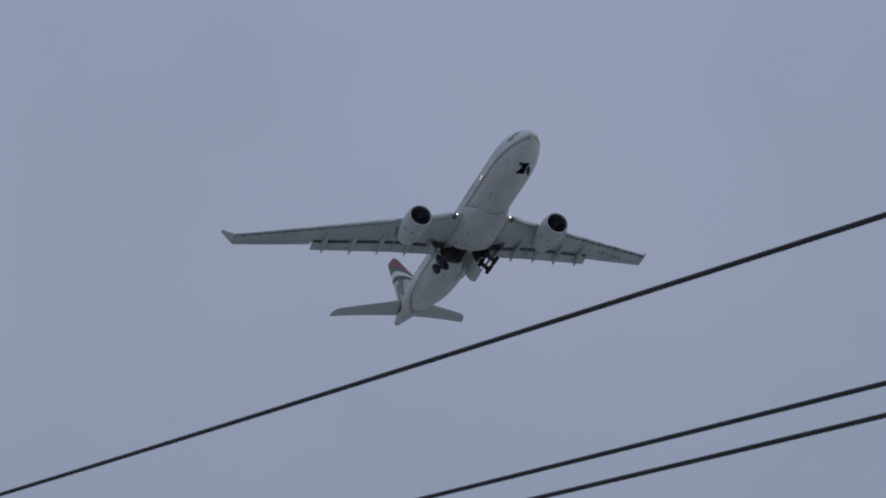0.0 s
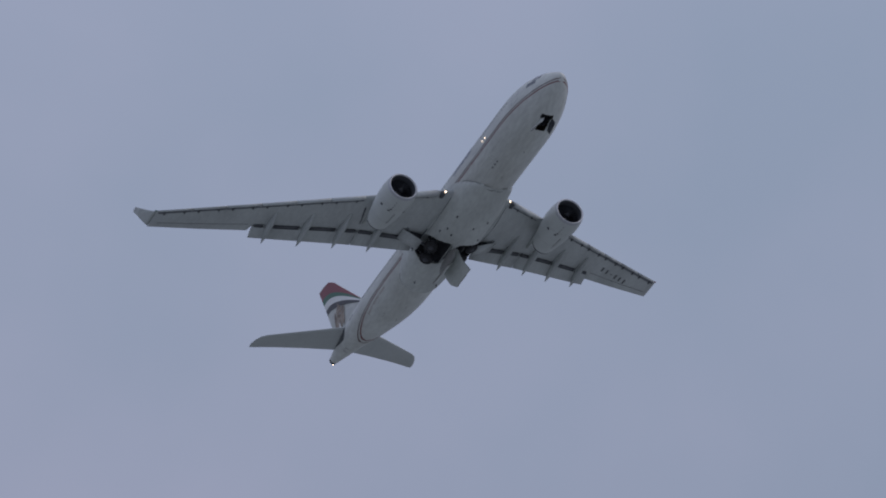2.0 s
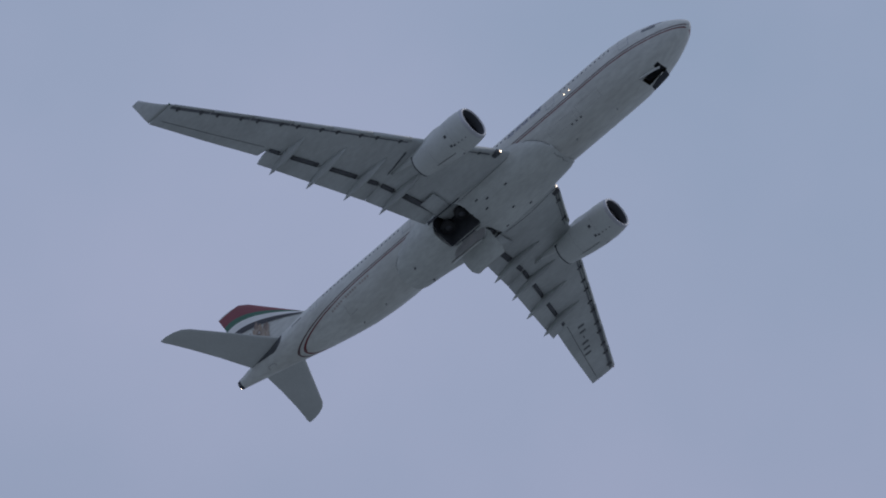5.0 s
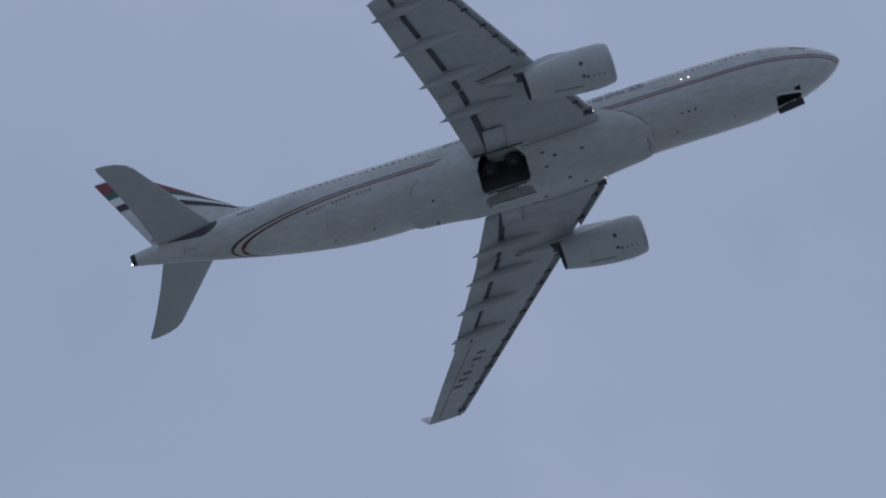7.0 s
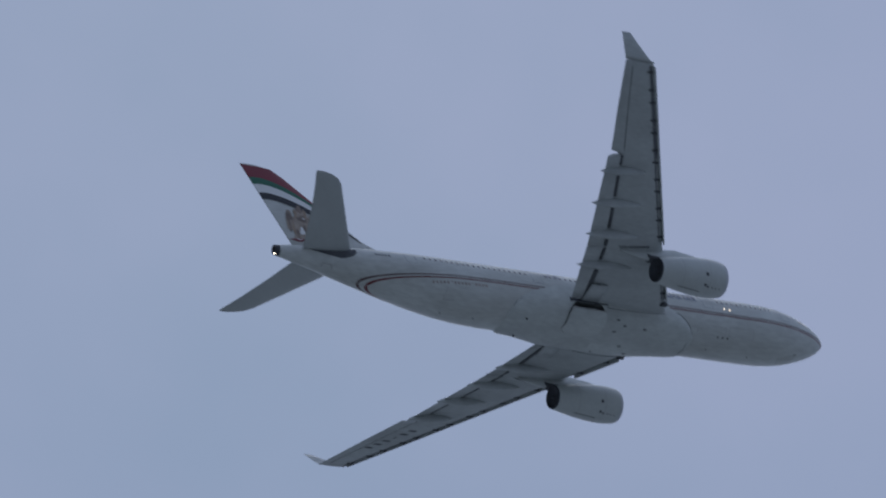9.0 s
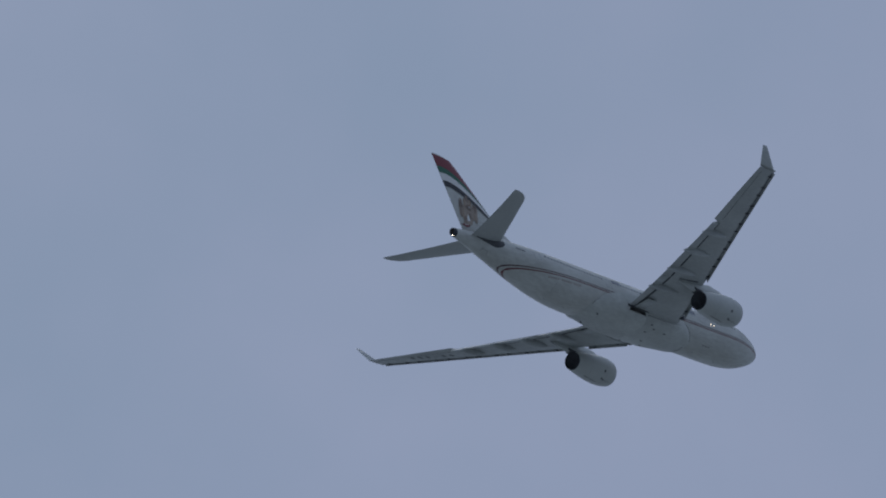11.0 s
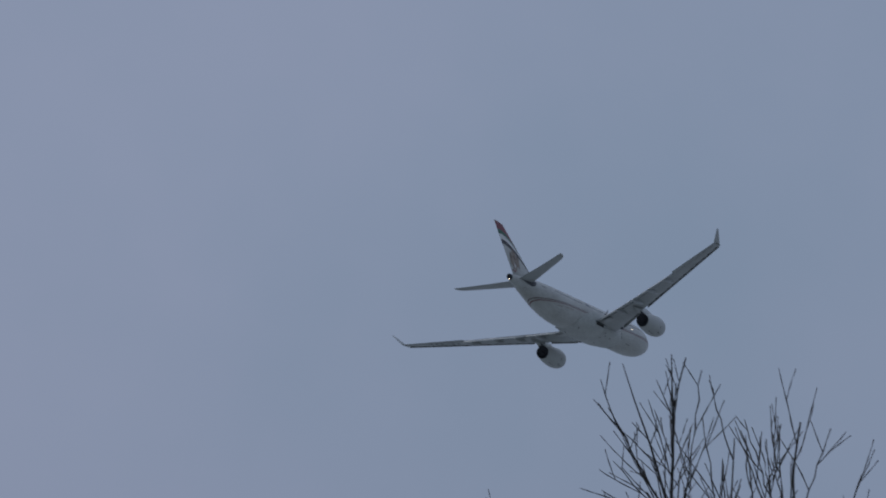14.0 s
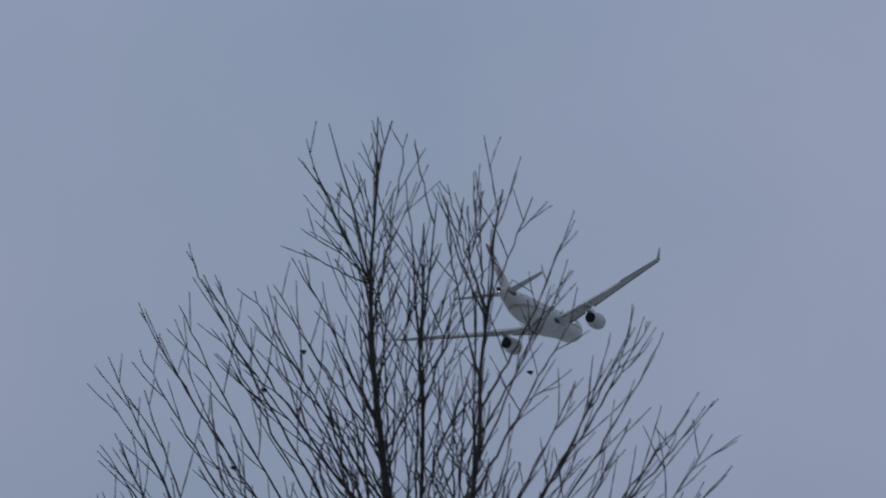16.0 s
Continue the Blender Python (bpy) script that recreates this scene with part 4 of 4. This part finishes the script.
    # limbs to the outline of the crown: side, depth under the top
    rim = [(-0.19, 0.18), (-0.23, 0.29), (-0.17, 0.51), (-0.24, 0.58), (-0.25, 0.87), (-0.38, 0.95), (-0.49, 1.08), (-0.62, 1.13), (-0.74, 1.03), (-0.82, 0.94), (-0.87, 1.11), (-1.06, 1.17), (-1.07, 1.34), (-1.21, 1.51), (-1.16, 1.79), (-1.24, 1.9),
           (-1.12, 2.11), (0.35, 0.02), (0.3, 0.25), (0.52, 0.32), (0.67, 0.25), (0.6, 0.66), (0.71, 0.42), (0.95, 0.62), (1.12, 0.61), (1.2, 0.96), (1.5, 1.16), (1.6, 0.99), (1.64, 1.24), (1.92, 1.49), (1.78, 1.55), (1.63, 1.71), (1.87, 1.82), (1.96, 1.98)]
    tips = [(a, b + 0.01, rng.uniform(-0.3, 0.4)) for a, b in rim]
    count = 135
    for k in range(count):
        a = k * 2.39996 + rng.uniform(-0.3, 0.3)
        depth = 1.0 + 4.6 * ((k + 0.5) / count) ** 0.9
        reach = 1.42 * min(1.7, (depth / 1.9) ** 0.85) * math.sqrt(rng.uniform(0.08, 1.0))
        tips.append((reach * math.cos(a) * 1.04 + 0.32, depth, reach * math.sin(a)))
    for k in range(54):
        a = k * 2.39996 + rng.uniform(-0.3, 0.3)
        depth = 0.42 + 2.3 * ((k + 0.5) / 54)
        reach = (0.16 + 0.30 * depth) * rng.uniform(0.35, 1.0)
        tips.append((reach * math.cos(a) + 0.3, depth, reach * math.sin(a)))
    for side, depth, back in tips:
        z1 = top - depth
        lean = math.tan(radians(rng.uniform(29, 40)))
        which = 0
        if side > 0.5 and rng.random() < 0.7:
            which = 1
        elif side > 0.28 and rng.random() < 0.6:
            which = 2
        elif side < 0.0 and depth < 0.6:
            which = 3
        axis = stem_at(which, z1 - 0.6)
        rad = math.hypot(side - axis.dot(right), back - axis.dot(away))
        z0 = max(1.8, z1 - rad / lean - rng.uniform(0.2, 0.5))
        p0 = stem_at(which, z0)
        p2 = spot(side, depth, back)
        p1 = p0.lerp(p2, 0.5) + (p2 - p0).cross(Vector((0, 0, 1))).cross(p2 - p0).normalized() * (-0.07 * rad) + Vector((rng.gauss(0, 0.03), rng.gauss(0, 0.03), 0)) * rad
        length = (p2 - p0).length
        n = max(8, int(length / 0.08))
        lp = []
        for k in range(n + 1):
            u = k / n
            q = p0 * (1 - u) ** 2 + p1 * 2 * u * (1 - u) + p2 * u * u
            lp.append(q + Vector((rng.gauss(0, 0.005), rng.gauss(0, 0.005), 0)) * (1 if k else 0))
        r0 = min(0.0030 + 0.0032 * length, 0.0030 + 0.0042 * (top - z0))
        bm = bmesh.new()
        tube(bm, lp, [(r0 + (0.0022 - r0) * (k / n) ** 0.75) * (1.4 if k % 2 and k > n * 0.6 else 1.0) for k in range(n + 1)], 6)
        part("limb", bm, BARK, thing)
        # shoots fork off the outer part of the limb, by turns to either side
        turn = rng.uniform(0, 6.28)
        at = 0.25 * length
        while at < length * 0.93:
            at += rng.uniform(0.09, 0.30)
            k = int(at / length * n)
            if k < 1 or k >= n or (depth > 4.0 and rng.random() < 0.5):
                continue
            turn += math.pi + rng.uniform(-0.7, 0.7)
            way = (lp[k] - lp[k - 1]).normalized()
            d = (way * 0.85 + Vector((math.cos(turn), math.sin(turn), 0.1)) * rng.uniform(0.35, 0.62)).normalized()
            rest = length - at
            ln = min(rng.uniform(0.18, 0.62), 0.16 + rest * rng.uniform(0.4, 0.8))
            tp, tw = shoot(lp[k], d, ln, min(0.0036, 0.0023 + 0.0020 * ln), 0.0018)
            if rng.random() < 0.55 and len(tp) > 5:
                q = rng.randrange(2, len(tp) - 2)
                a = rng.uniform(0, 6.28)
                shoot(tp[q], (tw[q] * 0.85 + Vector((math.cos(a), math.sin(a), 0.15)) * 0.5).normalized(), ln * rng.uniform(0.35, 0.7), 0.0026, 0.0017)
    tagged(part("crown", shoots, BARK, thing, "thin budded leafless shoots"), kind="stuff")
    # a few withered leaves left on the twigs
    for side, depth, back in ((-0.42, 1.57, 0.1), (-0.22, 1.5, -0.2), (-0.55, 2.2, -0.3), (0.12, 1.35, -0.1), (0.95, 1.4, 0.2)):
        bm = bmesh.new()
        c = spot(side, depth, back)
        v = [bm.verts.new(c + right * a + Vector((0, 0, b)) + away * g) for a, b, g in ((-0.02, 0.0, 0.0), (-0.006, 0.012, 0.006), (0.02, 0.006, 0.0), (0.008, -0.016, 0.008), (-0.01, -0.012, -0.006))]
        mid = bm.verts.new(c + away * 0.014)
        for k in range(5):
            bm.faces.new((v[k], v[(k + 1) % 5], mid))
        part("leaf", bm, LEAF, thing, "withered brown leaf")


bare_tree((16.14, 6.03, -0.15), 11.98, 5)


# ---- what moves ----
def motions():
    walk(PLANE, [(r[0], pose(*r[3:9])) for r in FLIGHT])
    # main legs swing inwards and up, the right one later than the left
    for s, gear in GEARS:
        if s > 0:
            times = [(0, 40), (0.5, 46), (1.0, 55), (1.5, 65), (2.0, 75), (2.5, 83), (3.0, 89), (3.3, 90), (3.8, 90), (5, 90), (16, 90)]
        else:
            times = [(0, 27), (0.5, 33), (1.0, 42), (1.5, 53), (2.0, 65), (2.5, 77), (3.0, 86), (3.4, 90), (3.8, 90), (5, 90), (16, 90)]
        walk(gear, [(t, pose(-28.1, 5.0 * s, -1.6, -a * s)) for t, a in times])
    for s, door, hinge in DOORS:
        shut = [(0, 84), (4.0, 84), (4.2, 84), (5.2, 50), (6.1, 2), (6.2, 0), (6.4, 0), (16, 0)] if s > 0 else [(0, 84), (6.6, 84), (6.9, 82), (7.5, 56), (8.0, 31), (8.5, 13), (9.0, 5), (9.2, 3.5), (9.7, 0), (16, 0)]
        walk(door, [(t, pose(*hinge, -a * s)) for t, a in shut])
    for s, door, hinge in NOSES:
        walk(door, [(t, pose(*hinge, a * s)) for t, a in ((0, 108), (6.8, 108), (7.0, 103), (7.5, 70), (8.0, 26), (8.4, 1), (8.5, 0), (8.8, 0), (16, 0))])


motions()
